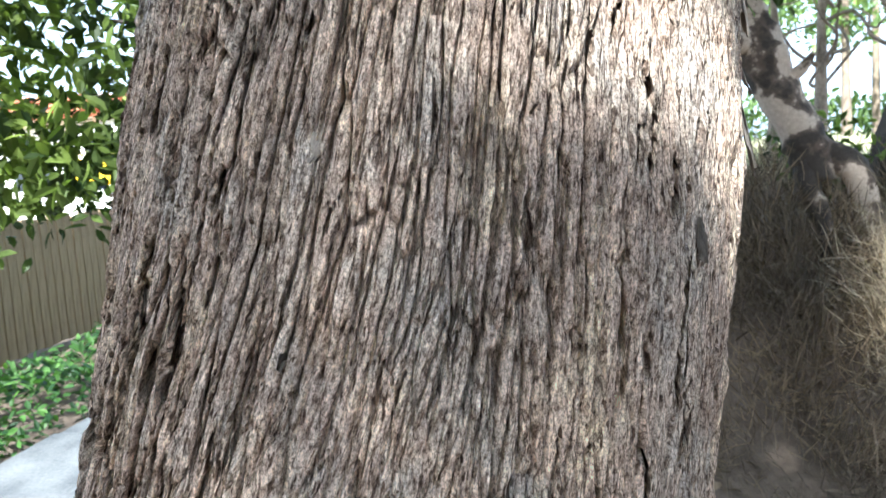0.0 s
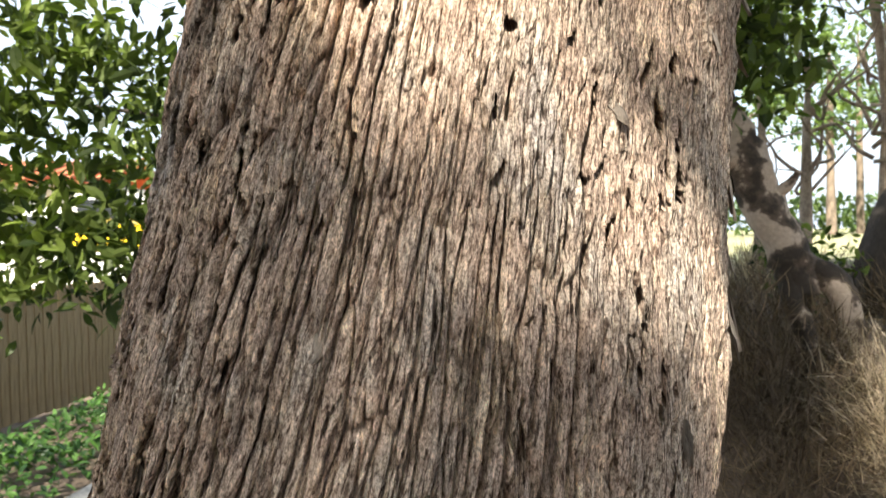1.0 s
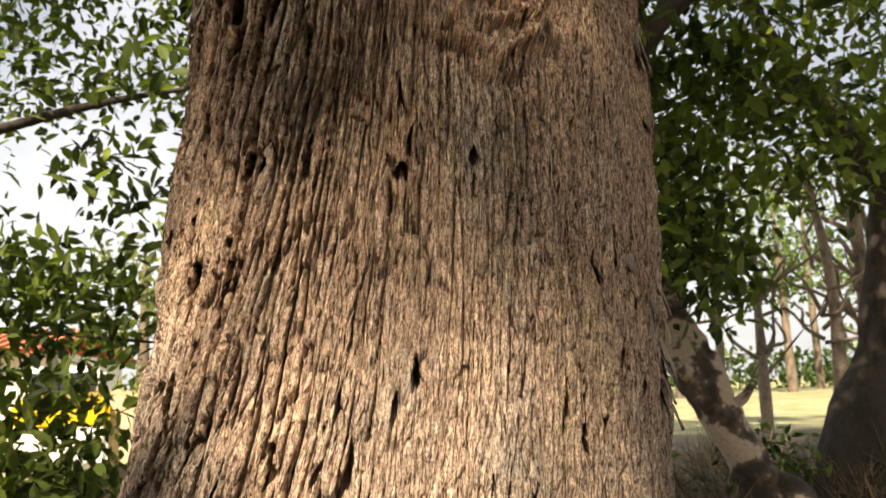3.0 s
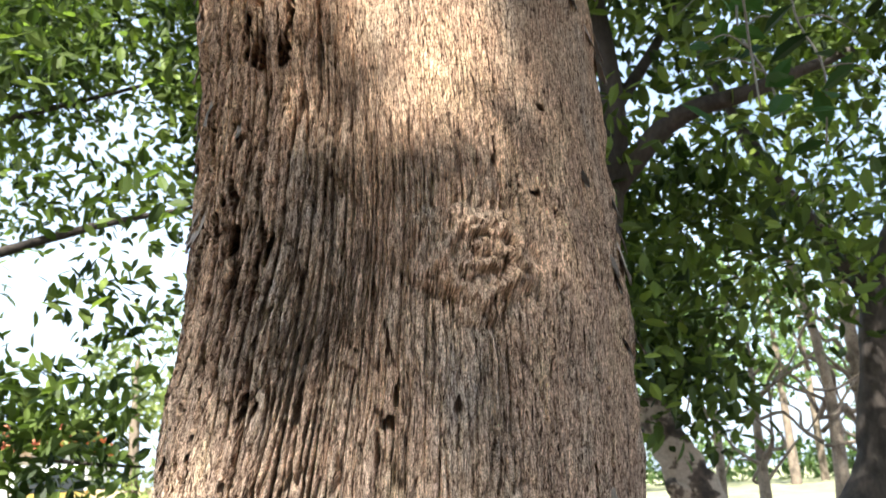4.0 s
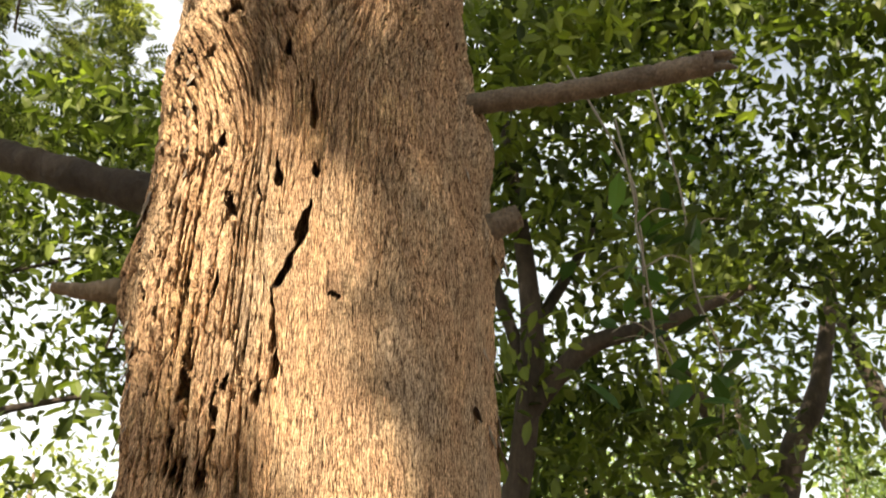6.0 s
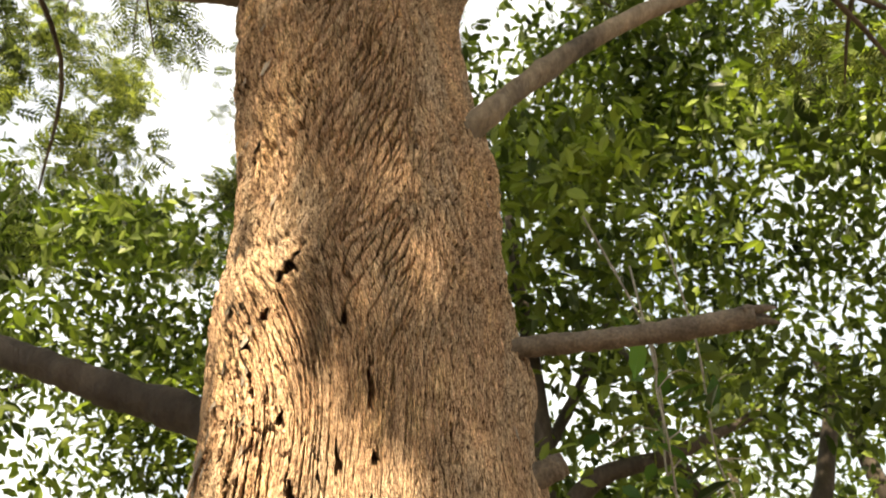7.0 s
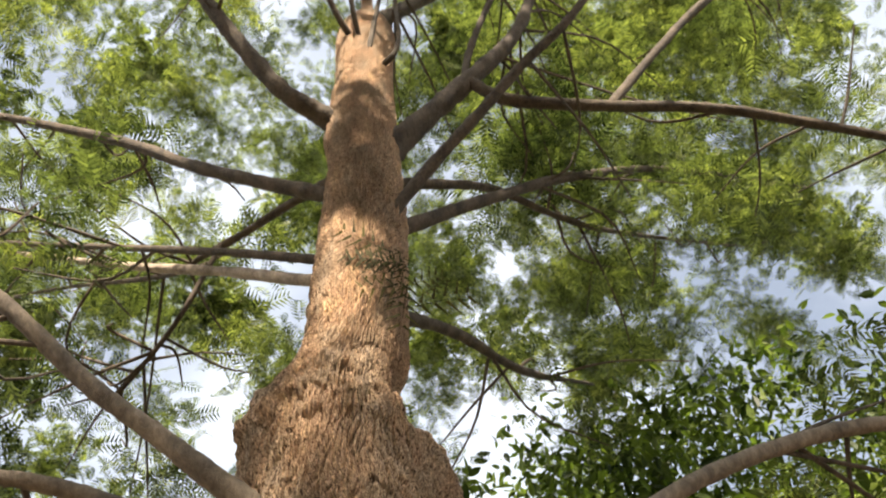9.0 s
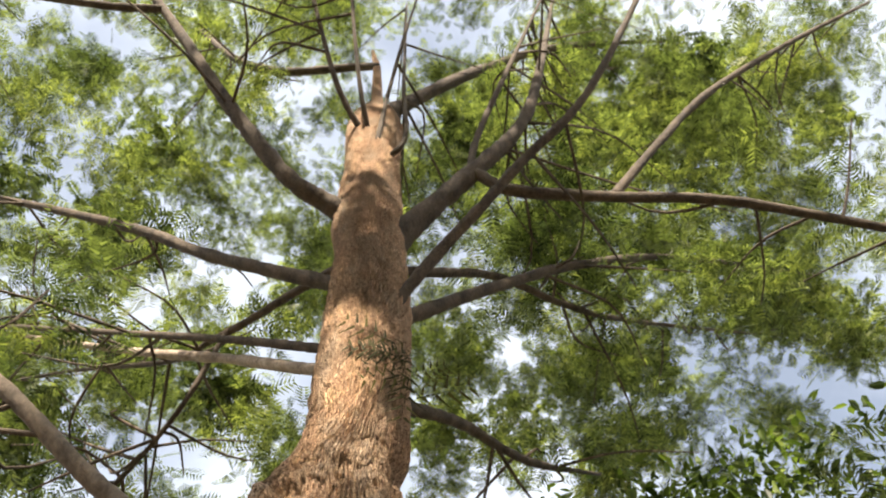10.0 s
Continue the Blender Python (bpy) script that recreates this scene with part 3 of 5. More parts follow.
CONCRETE = surface("concrete", (0.10, 0.105, 0.11), (0.19, 0.195, 0.195), 3, 0.9, None, 0.4, 20)
RENDER_WALL = surface("white_render", (0.66, 0.65, 0.62), (0.82, 0.81, 0.78), 1.5, 0.9, None, 0.2)
SAND_WALL = surface("sand_render", (0.45, 0.34, 0.22), (0.58, 0.46, 0.31), 2, 0.9, None, 0.3)
TERRACOTTA = surface("terracotta", (0.42, 0.14, 0.06), (0.58, 0.23, 0.10), 3, 0.85, None, 0.3)
YELLOW_PAINT = surface("yellow_paint", (0.75, 0.50, 0.02), (0.85, 0.60, 0.03), 1, 0.35, None, 0.02)
WHITE_PAINT = surface("white_paint", (0.75, 0.75, 0.74), (0.84, 0.84, 0.83), 1, 0.35, None, 0.02)
RUBBER = surface("rubber", (0.015, 0.015, 0.015), (0.03, 0.03, 0.03), 8, 0.8, None, 0.2)
DARK_GLASS = material("window_glass", 0.05)[0]
DARK_GLASS.node_tree.nodes["Principled BSDF"].inputs["Base Color"].default_value = (0.03, 0.035, 0.04, 1)
METAL = material("steel", 0.3, 1.0)[0]
METAL.node_tree.nodes["Principled BSDF"].inputs["Base Color"].default_value = (0.6, 0.6, 0.6, 1)


def ground_material():
    """Bare earth near the tree, dry pale lawn beyond it."""
    m, n, l, b = material("earth_and_lawn", 0.95)
    a = noise_node(n, l, 1.4, 6, 0.65)
    f = noise_node(n, l, 26.0, 5, 0.7)
    earth = ramp(n, l, a.outputs[0], (0.3, (0.07, 0.05, 0.036)), (0.7, (0.19, 0.14, 0.10)))
    lawn = ramp(n, l, a.outputs[0], (0.35, (0.20, 0.22, 0.09)), (0.65, (0.42, 0.38, 0.22)))
    tc = n.new("ShaderNodeTexCoord")
    sep = n.new("ShaderNodeSeparateXYZ")
    l.new(tc.outputs["Object"], sep.inputs[0])
    edge = n.new("ShaderNodeMath")
    edge.operation = "MULTIPLY_ADD"
    l.new(a.outputs[0], edge.inputs[0])
    edge.inputs[1].default_value = 3.0
    l.new(sep.outputs[1], edge.inputs[2])
    far = ramp(n, l, edge.outputs[0], (0.0, (0, 0, 0)), (1.0, (1, 1, 1)))
    rng_ = n.new("ShaderNodeMapRange")
    l.new(edge.outputs[0], rng_.inputs[0])
    rng_.inputs[1].default_value, rng_.inputs[2].default_value = 9.5, 11.5
    l.new(rng_.outputs[0], far.inputs[0])
    k = mix(n, l, earth.outputs[0], lawn.outputs[0], far.outputs[0])
    g = ramp(n, l, f.outputs[0], (0.3, (0.6, 0.6, 0.6)), (0.7, (1.25, 1.25, 1.25)))
    l.new(mix(n, l, k, g.outputs[0], 0.8, "MULTIPLY"), b.inputs["Base Color"])
    bump(n, l, b, f.outputs[0], 0.8, 0.03)
    return m


DIRT = ground_material()

# tears in the bark: turn round the trunk and height of the upper end, then of the lower end, and half width in mm
LOW_TEARS = (
    (-0.215, 1.516, -0.205, 1.499, 2.5), (-0.163, 1.48, -0.169, 1.447, 2.9), (-0.232, 1.448, -0.284, 1.43, 2.0), (-0.223, 1.481, -0.259, 1.454, 1.7),
    (-0.003, 1.54, 0.009, 1.519, 3.0), (-0.048, 1.516, -0.054, 1.494, 2.1), (-0.693, 1.502, -0.673, 1.481, 2.3), (-0.703, 1.456, -0.711, 1.422, 2.3),
    (-0.398, 1.483, -0.397, 1.451, 2.1), (0.548, 1.51, 0.547, 1.456, 2.0), (0.232, 1.456, 0.24, 1.443, 1.7), (0.288, 1.41, 0.283, 1.4, 1.6),
    (0.374, 1.448, 0.359, 1.427, 1.3), (0.103, 1.418, 0.112, 1.409, 3.2), (0.459, 1.396, 0.468, 1.382, 1.3), (0.369, 1.379, 0.344, 1.319, 1.4),
    (0.342, 1.309, 0.357, 1.304, 2.0), (0.413, 1.322, 0.385, 1.309, 1.6))
FOOT_TEARS = (
    (0.381, 1.272, 0.364, 1.218, 1.5), (0.449, 1.287, 0.431, 1.26, 1.8), (0.091, 1.363, 0.091, 1.346, 1.7), (0.133, 1.321, 0.112, 1.299, 1.9),
    (-0.292, 1.373, -0.255, 1.323, 1.6), (-0.25, 1.323, -0.261, 1.303, 1.5), (-0.312, 1.286, -0.317, 1.271, 1.9), (-0.584, 1.303, -0.554, 1.284, 1.7),
    (0.611, 1.319, 0.627, 1.268, 1.5), (0.833, 1.312, 0.835, 1.291, 2.3), (-0.868, 1.543, -0.888, 1.506, 2.2), (-0.805, 1.351, -0.805, 1.325, 2.0),
    (0.66, 1.18, 0.665, 1.154, 2.7), (0.806, 1.209, 0.801, 1.193, 2.9), (0.892, 1.148, 0.913, 1.127, 2.1), (-0.205, 1.174, -0.226, 1.147, 1.2),
    (0.231, 1.166, 0.236, 1.13, 1.5), (0.6, 1.066, 0.608, 1.045, 2.3))
MID_TEARS = (
    (-0.437, 2.199, -0.451, 2.185, 2.9), (-0.507, 2.147, -0.536, 2.072, 2.5), (-0.681, 2.242, -0.701, 2.178, 3.0), (0.317, 1.968, 0.305, 1.937, 2.2),
    (0.493, 2.011, 0.546, 2.01, 2.1), (-0.839, 1.966, -0.789, 1.925, 3.0), (-0.77, 1.924, -0.772, 1.87, 3.5), (-0.973, 1.949, -0.893, 1.894, 3.1),
    (-0.661, 2.111, -0.676, 2.072, 2.5), (0.424, 1.908, 0.478, 1.912, 1.7), (-0.886, 1.801, -0.865, 1.758, 2.9), (-0.567, 1.89, -0.586, 1.852, 2.5),
    (-0.079, 1.698, -0.077, 1.686, 5.0), (-0.052, 1.731, -0.053, 1.702, 1.9), (0.147, 1.714, 0.148, 1.699, 2.9), (-0.388, 1.737, -0.38, 1.693, 2.0),
    (-0.558, 1.721, -0.562, 1.708, 2.3), (-0.107, 1.782, -0.083, 1.751, 1.5))
HIGH_TEARS = (
    (-0.07, 2.418, -0.122, 2.364, 4.6), (-0.11, 2.368, -0.221, 2.306, 3.1), (-0.242, 2.303, -0.225, 2.223, 2.3), (-0.22, 2.219, -0.217, 2.195, 5.0),
    (-0.273, 2.189, -0.307, 2.162, 2.6), (-0.247, 2.485, -0.232, 2.441, 3.0), (-0.066, 2.475, -0.051, 2.457, 3.0), (-0.483, 2.443, -0.472, 2.408, 3.3),
    (-0.335, 2.453, -0.336, 2.405, 1.8), (0.005, 2.297, 0.051, 2.29, 2.0), (-0.652, 2.261, -0.671, 2.155, 3.1), (-0.557, 2.11, -0.56, 2.069, 3.3),
    (-0.091, 2.607, -0.071, 2.53, 3.1), (-0.464, 2.796, -0.627, 2.744, 3.8), (-0.695, 2.698, -0.7, 2.682, 4.0), (-0.853, 2.663, -0.837, 2.647, 4.4),
    (-0.549, 2.536, -0.561, 2.52, 3.4), (-0.207, 2.683, -0.213, 2.657, 3.0))

# ---- ground ----
def ground_height(x, y):
    bank = smooth(1.5, 2.7, y + 0.2 * np.sin(x * 1.7)) * smooth(0.3, 1.2, x)
    far = smooth(9, 16, y)
    return np.maximum(0.85 * bank, 1.08 * far * smooth(-6, 2, x)) + 0.03 * fractal(x * 0.9, y * 0.9, 131)


def build_ground():
    ax = np.concatenate([-np.geomspace(400, 4.2, 40), np.linspace(-4, 6, 84), np.geomspace(6.2, 400, 40)])
    ay = np.concatenate([-np.geomspace(400, 3.2, 40), np.linspace(-3, 9, 90), np.geomspace(9.2, 600, 50)])
    X, Y = np.meshgrid(ax, ay)
    v = np.stack([X, Y, ground_height(X, Y)], -1).reshape(-1, 3)
    n, m = X.shape
    i, j = np.meshgrid(np.arange(n - 1), np.arange(m - 1), indexing="ij")
    f = np.stack([i * m + j, i * m + j + 1, (i + 1) * m + j + 1, (i + 1) * m + j], -1).reshape(-1, 4)
    return tagged(mesh_arrays("ground", v, f, DIRT, smooth=True), "bare brown earth with leaf litter and dry grass", "ground", kind="structure")


build_ground()


# ---- concrete path ----
def build_path():
    path = tagged(new("pavement"), "weathered grey concrete garden path beside the planting", "path", kind="structure")
    for i in range(7):
        bm = bmesh.new()
        box(bm, 0, 0, -0.06, 0.95, 0.78, 0.045 + 0.006 * math.sin(i * 2.3), 0.008)
        ob = part("slab", bm, CONCRETE, path)
        y = 1.2 + 0.79 * i
        ob.matrix_world = pose(-2.0 + 0.16 * (y - 1.6), y, 0.02, 0, 0, -9)


build_path()


# ---- fence ----
def build_fence():
    fence = tagged(new("fence"), "low weathered timber paling fence beside the planting", "fence")
    a, b = np.array((-3.2, 2.4)), np.array((-2.1, 10.6))
    way = (b - a) / np.linalg.norm(b - a)
    turn = math.degrees(math.atan2(way[1], way[0]))
    length = np.linalg.norm(b - a)
    for z in (0.25, 0.75):
        bm = bmesh.new()
        box(bm, 0, 0.012, z - 0.035, length, 0.055, z + 0.035, 0.004)
        part("rail", bm, FENCE_WOOD, fence).matrix_world = pose(a[0], a[1], 0, 0, 0, turn)
    for k in range(5):
        bm = bmesh.new()
        box(bm, -0.045, 0.057, -0.3, 0.045, 0.145, 0.92, 0.006)
        p = a + way * (0.1 + k * (length - 0.2) / 4)
        part("post", bm, FENCE_WOOD, fence).matrix_world = pose(p[0], p[1], 0, 0, 0, turn)
    bm = bmesh.new()
    box(bm, -0.046, -0.01, 0.03, 0.046, 0.01, 0.95, 0.004)
    first = part("plank", bm, FENCE_WOOD, fence)
    g = np.random.default_rng(3)
    n = int(length / 0.1)
    for i in range(n):
        ob = first if i == 0 else new("plank", first.data)
        ob.parent = fence
        p = a + way * (0.05 + i * 0.1)
        ob.matrix_world = pose(p[0], p[1], g.uniform(-0.015, 0.015), 0, g.uniform(-0.8, 0.8), turn)


build_fence()


# ---- the big tree ----
tree = tagged(new("tree"), "tall tree with thick furrowed grey-brown trunk and feathery leaves", "tree")
bark_trunk(tree, BARK)
TIPS = []


def tree_limb(points, radii, name="limb", label="", mat=None, tips=True, n=40, seed=0):
    """One limb of the big tree, its first place sunk into the wood."""
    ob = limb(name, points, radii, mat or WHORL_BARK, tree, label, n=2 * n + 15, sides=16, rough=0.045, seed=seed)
    if tips:
        line = spline([(*p, r) for p, r in zip(points, radii)], 40)
        TIPS.extend(line[22:, :3])
    return ob


# low, heavy limbs
tree_limb([(-0.05, -0.04, 3.34), (-0.23, -0.07, 3.45), (-0.40, -0.07, 3.58), (-0.59, -0.06, 3.73), (-0.93, -0.05, 4.04), (-1.5, 0.05, 4.5), (-2.3, 0.3, 4.9)], [0.036, 0.027, 0.0215, 0.021, 0.0205, 0.017, 0.010], mat=LIMB_BARK, seed=1)
tree_limb([(-0.05, 0.02, 3.43), (-0.24, 0.04, 3.48), (-0.43, 0.08, 3.51), (-0.62, 0.11, 3.58), (-0.83, 0.15, 3.63), (-1.6, 0.5, 3.9), (-2.3, 0.9, 4.2)], [0.029, 0.023, 0.020, 0.019, 0.017, 0.013, 0.007], mat=LIMB_BARK, seed=2)
tree_limb([(0.08, -0.06, 2.98), (0.23, -0.10, 3.11), (0.32, -0.09, 3.21), (0.51, -0.07, 3.39), (0.78, -0.05, 3.58), (1.11, -0.02, 3.75), (1.46, 0.01, 3.87), (2.2, 0.15, 4.05), (3.0, 0.4, 4.1)], [.038, .026, .0215, .0205, .020, .020, .020, .016, .01], mat=LIMB_BARK, seed=3)
tree_limb([(0.12, -0.02, 2.66), (0.28, -0.08, 2.68), (0.40, -0.12, 2.685), (0.52, -0.17, 2.69), (0.62, -0.21, 2.70)], [.024, .018, .017, .018, .019], "broken_limb", "snapped bare limb with a reddish torn end", BROKEN_WOOD, False, seed=4)
tree_limb([(0.0, 0.12, 2.45), (-0.2, 0.22, 2.62), (-0.39, 0.29, 2.70), (-0.6, 0.37, 2.79), (-1.1, 0.6, 3.0), (-1.9, 0.9, 3.3)], [.055, .039, .033, .031, .026, .015], "limb", "rough-barked limb, colour darkened as if in shade", SHADED_BARK, False, seed=5)
tree_limb([(-0.12, 0.02, 2.375), (-0.22, 0.015, 2.375), (-0.27, 0.01, 2.37), (-0.318, 0.008, 2.374)], [.034, .020, .013, .007], "branch_stub", "dead broken stub", LIMB_BARK, False, 18, seed=6)
tree_limb([(0.18, 0.0, 2.46), (0.27, -0.02, 2.485), (0.31, -0.03, 2.49), (0.352, -0.04, 2.508)], [.04, .026, .022, .019], "branch_stub", "short cut stub with flaking bark", BROKEN_WOOD, False, 18, seed=7)
for k, (dy, dz, ln) in enumerate(((0.008, 0.012, 0.045), (-0.006, -0.01, 0.035), (0.004, 0.0, 0.028), (-0.012, 0.006, 0.03))):
    tree_limb([(0.60, -0.203 + dy, 2.699 + dz), (0.62 + 0.5 * ln, -0.212 + dy, 2.702 + 1.2 * dz), (0.62 + ln, -0.217 + dy, 2.70 + 1.5 * dz)], [.008, .006, .001], "splinter", "", BROKEN_WOOD, False, 4, seed=60 + k)
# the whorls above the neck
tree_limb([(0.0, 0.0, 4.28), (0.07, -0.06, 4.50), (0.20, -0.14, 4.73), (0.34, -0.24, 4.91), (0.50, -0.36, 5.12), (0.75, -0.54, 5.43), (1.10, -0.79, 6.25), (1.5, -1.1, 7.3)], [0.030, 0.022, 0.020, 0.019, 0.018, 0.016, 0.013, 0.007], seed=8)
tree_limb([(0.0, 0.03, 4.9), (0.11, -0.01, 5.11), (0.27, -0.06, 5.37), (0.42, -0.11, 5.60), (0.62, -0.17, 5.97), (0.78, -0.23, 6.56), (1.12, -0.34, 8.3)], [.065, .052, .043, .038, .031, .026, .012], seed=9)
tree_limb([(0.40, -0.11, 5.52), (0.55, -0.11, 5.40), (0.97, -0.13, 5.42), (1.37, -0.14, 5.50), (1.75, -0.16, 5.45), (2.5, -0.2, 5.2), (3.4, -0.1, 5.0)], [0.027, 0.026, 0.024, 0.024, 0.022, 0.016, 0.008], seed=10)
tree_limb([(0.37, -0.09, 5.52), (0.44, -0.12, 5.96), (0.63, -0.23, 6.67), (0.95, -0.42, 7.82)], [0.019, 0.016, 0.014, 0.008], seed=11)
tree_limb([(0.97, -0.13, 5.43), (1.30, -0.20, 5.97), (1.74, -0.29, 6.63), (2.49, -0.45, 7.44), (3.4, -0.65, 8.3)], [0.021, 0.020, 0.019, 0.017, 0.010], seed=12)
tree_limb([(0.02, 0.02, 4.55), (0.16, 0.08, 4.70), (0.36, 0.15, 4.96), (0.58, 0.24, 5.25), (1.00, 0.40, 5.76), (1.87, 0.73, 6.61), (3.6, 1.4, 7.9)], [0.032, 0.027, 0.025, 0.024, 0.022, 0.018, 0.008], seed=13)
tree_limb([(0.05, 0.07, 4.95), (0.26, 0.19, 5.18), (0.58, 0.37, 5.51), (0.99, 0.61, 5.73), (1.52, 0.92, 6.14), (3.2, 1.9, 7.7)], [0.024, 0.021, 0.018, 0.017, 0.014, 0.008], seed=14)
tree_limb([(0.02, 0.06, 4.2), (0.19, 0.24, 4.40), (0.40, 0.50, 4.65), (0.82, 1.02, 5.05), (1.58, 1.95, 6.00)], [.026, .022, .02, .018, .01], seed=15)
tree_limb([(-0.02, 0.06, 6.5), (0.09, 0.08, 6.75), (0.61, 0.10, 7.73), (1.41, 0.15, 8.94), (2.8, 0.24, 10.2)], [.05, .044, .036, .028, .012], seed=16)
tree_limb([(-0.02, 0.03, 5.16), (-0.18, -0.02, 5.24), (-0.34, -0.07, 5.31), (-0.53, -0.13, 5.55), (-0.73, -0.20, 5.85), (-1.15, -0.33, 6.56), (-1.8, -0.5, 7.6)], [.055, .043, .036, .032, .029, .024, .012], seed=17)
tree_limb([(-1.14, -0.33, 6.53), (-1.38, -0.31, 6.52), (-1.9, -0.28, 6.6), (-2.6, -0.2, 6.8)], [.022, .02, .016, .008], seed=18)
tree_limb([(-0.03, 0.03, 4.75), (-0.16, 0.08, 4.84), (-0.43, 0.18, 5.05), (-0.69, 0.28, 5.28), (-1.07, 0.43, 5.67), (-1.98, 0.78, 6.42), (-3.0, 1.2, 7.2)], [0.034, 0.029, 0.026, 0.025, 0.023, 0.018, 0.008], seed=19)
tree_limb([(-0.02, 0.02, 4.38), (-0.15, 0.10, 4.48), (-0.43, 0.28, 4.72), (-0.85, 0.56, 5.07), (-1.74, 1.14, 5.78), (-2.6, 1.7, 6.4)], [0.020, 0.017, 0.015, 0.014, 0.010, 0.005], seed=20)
# this limb takes the saplings' pale bark: sunlight put into its colour
tree_limb([(-0.02, 0.03, 4.3), (-0.15, 0.13, 4.41), (-0.47, 0.38, 4.74), (-0.88, 0.72, 5.16), (-1.48, 1.20, 5.79), (-2.3, 1.8, 6.6)], [0.024, 0.020, 0.019, 0.017, 0.015, 0.007], "limb", "limb coloured paler to look sunlit", PALE_BARK, seed=21)
tree_limb([(-0.03, 0.1, 5.1), (-0.27, 0.33, 5.15), (-0.46, 0.54, 5.21), (-0.63, 0.72, 5.28), (-0.83, 0.95, 5.41), (-1.62, 1.82, 6.32), (-2.5, 2.8, 7.3)], [.022, .018, .016, .015, .014, .011, .006], seed=22)
tree_limb([(-0.55, 0.62, 5.24), (-0.64, 0.74, 4.95), (-0.75, 0.92, 4.88), (-0.97, 1.31, 4.93)], [.012, .011, .010, .005], "twig", seed=23)
tree_limb([(-0.06, 0.0, 6.0), (-0.18, -0.11, 6.11), (-0.28, -0.23, 6.30), (-0.44, -0.41, 6.87), (-0.7, -0.7, 7.8)], [0.018, 0.015, 0.013, 0.011, 0.005], seed=24)
tree_limb([(-0.05, -0.02, 5.95), (-0.12, -0.18, 6.11), (-0.18, -0.34, 6.38), (-0.23, -0.47, 6.73), (-0.35, -0.8, 7.6)], [0.013, 0.011, 0.010, 0.009, 0.004], seed=25)
tree_limb([(-0.03, 0.02, 5.75), (-0.02, -0.07, 5.88), (0.01, -0.10, 6.4), (0.07, -0.24, 7.0), (0.14, -0.4, 7.5)], [0.015, 0.012, 0.011, 0.009, 0.005], seed=26)
tree_limb([(0.0, 0.0, 5.75), (0.10, -0.10, 5.85), (0.09, -0.10, 6.6), (0.10, -0.12, 8.4)], [0.015, 0.012, 0.011, 0.006], seed=27)
tree_limb([(-0.05, 0.08, 7.45), (-0.21, 0.14, 7.55), (-0.68, 0.27, 7.66), (-1.06, 0.37, 8.12), (-1.50, 0.49, 9.09)], [.022, .027, .028, .027, .02], seed=28)

# side twigs and feathery foliage
g = np.random.default_rng(21)
TIPS = np.array(TIPS)
starts = TIPS[g.integers(0, len(TIPS), 240)]
ways = g.normal(0, 1, (240, 3)) * (0.55, 0.55, 0.28) + np.where(starts[:, :1] > 0, 1, -1) * np.array((0.4, 0.1, 0.12))
ends = starts + ways * g.uniform(0.4, 0.8, (240, 1)) + (0, 0.25, 0.15)
clear = (np.abs(ends[:, 0]) > 0.6) | (ends[:, 1] > 0.3)
starts, ends = starts[clear], ends[clear]
tv, tf, base = [], [], 0
for k, (a, b) in enumerate(zip(starts, ends)):
    m = (a + b) / 2 + g.normal(0, 0.06, 3)
    v, f, caps, c, tan = tube_arrays([a, m, b], [.008, .006, .003], 8, 5, 0.05, k)
    if k % 2:
        mesh_arrays("twig", v, f, WHORL_BARK, tree, smooth=True)
        continue
    tv.append(v)
    tf.append(f + base)
    base += len(v)
tagged(mesh_arrays("side_growth", np.vstack(tv), np.vstack(tf), WHORL_BARK, tree, "thin dark side shoots"), kind="stuff")
CLUMPS = []
for k, (a, b) in enumerate(zip(starts, ends)):
    if b[0] < -0.5 and k % 2:
        continue
    CLUMPS.append((b + (0, 0.15, 0.28), g.uniform(0.16, 0.34), int(g.integers(24, 48))))
# the crown's outer foliage, over and beside the trunk
for _ in range(215):
    ang, rad = g.uniform(-0.1, math.pi + 0.1), g.uniform(1.6, 5.5)
    if math.cos(ang) < -0.15 and _ % 2:
        continue
    CLUMPS.append((np.array((rad * math.cos(ang), 0.6 + rad * math.sin(ang), g.uniform(6.0, 10.5) + 0.2 * rad)), g.uniform(0.22, 0.46), int(g.integers(70, 140))))
for _ in range(22):
    CLUMPS.append((np.array((g.uniform(-1.7, 1.3), g.uniform(0.2, 2.0), g.uniform(8.2, 10.5))), g.uniform(0.25, 0.45), int(g.integers(60, 110))))
    if _ % 2:
        continue
    CLUMPS.append((np.array((g.uniform(-4.2, -0.6), g.uniform(1.6, 4.2), g.uniform(3.9, 6.6))), g.uniform(0.25, 0.55), int(g.integers(40, 80))))
for _ in range(16):
    CLUMPS.append((np.array((g.uniform(1.4, 4.2), g.uniform(0.2, 2.4), g.uniform(7.0, 9.5))), g.uniform(0.25, 0.5), int(g.integers(60, 110))))
for _ in range(46):
    CLUMPS.append((np.array((g.uniform(-1.9, 2.4), g.uniform(-0.5, 1.8), g.uniform(9.0, 12.0))), g.uniform(0.25, 0.5), int(g.integers(60, 110))))
for _ in range(30):
    CLUMPS.append((np.array((g.uniform(1.4, 4.6), g.uniform(-0.8, 1.2), g.uniform(7.2, 10.5))), g.uniform(0.25, 0.5), int(g.integers(60, 110))))
# unseen clumps, added only to shade the top of the trunk
for c in ((-0.3, -0.95, 7.75), (-0.3, -1.0, 8.4), (-0.3, -1.2, 9.3)):
    CLUMPS.append((np.array(c), 0.42, 170))
places = np.vstack([blob(n, c, (r, r, 0.6 * r), g, 0.1) for c, r, n in CLUMPS])
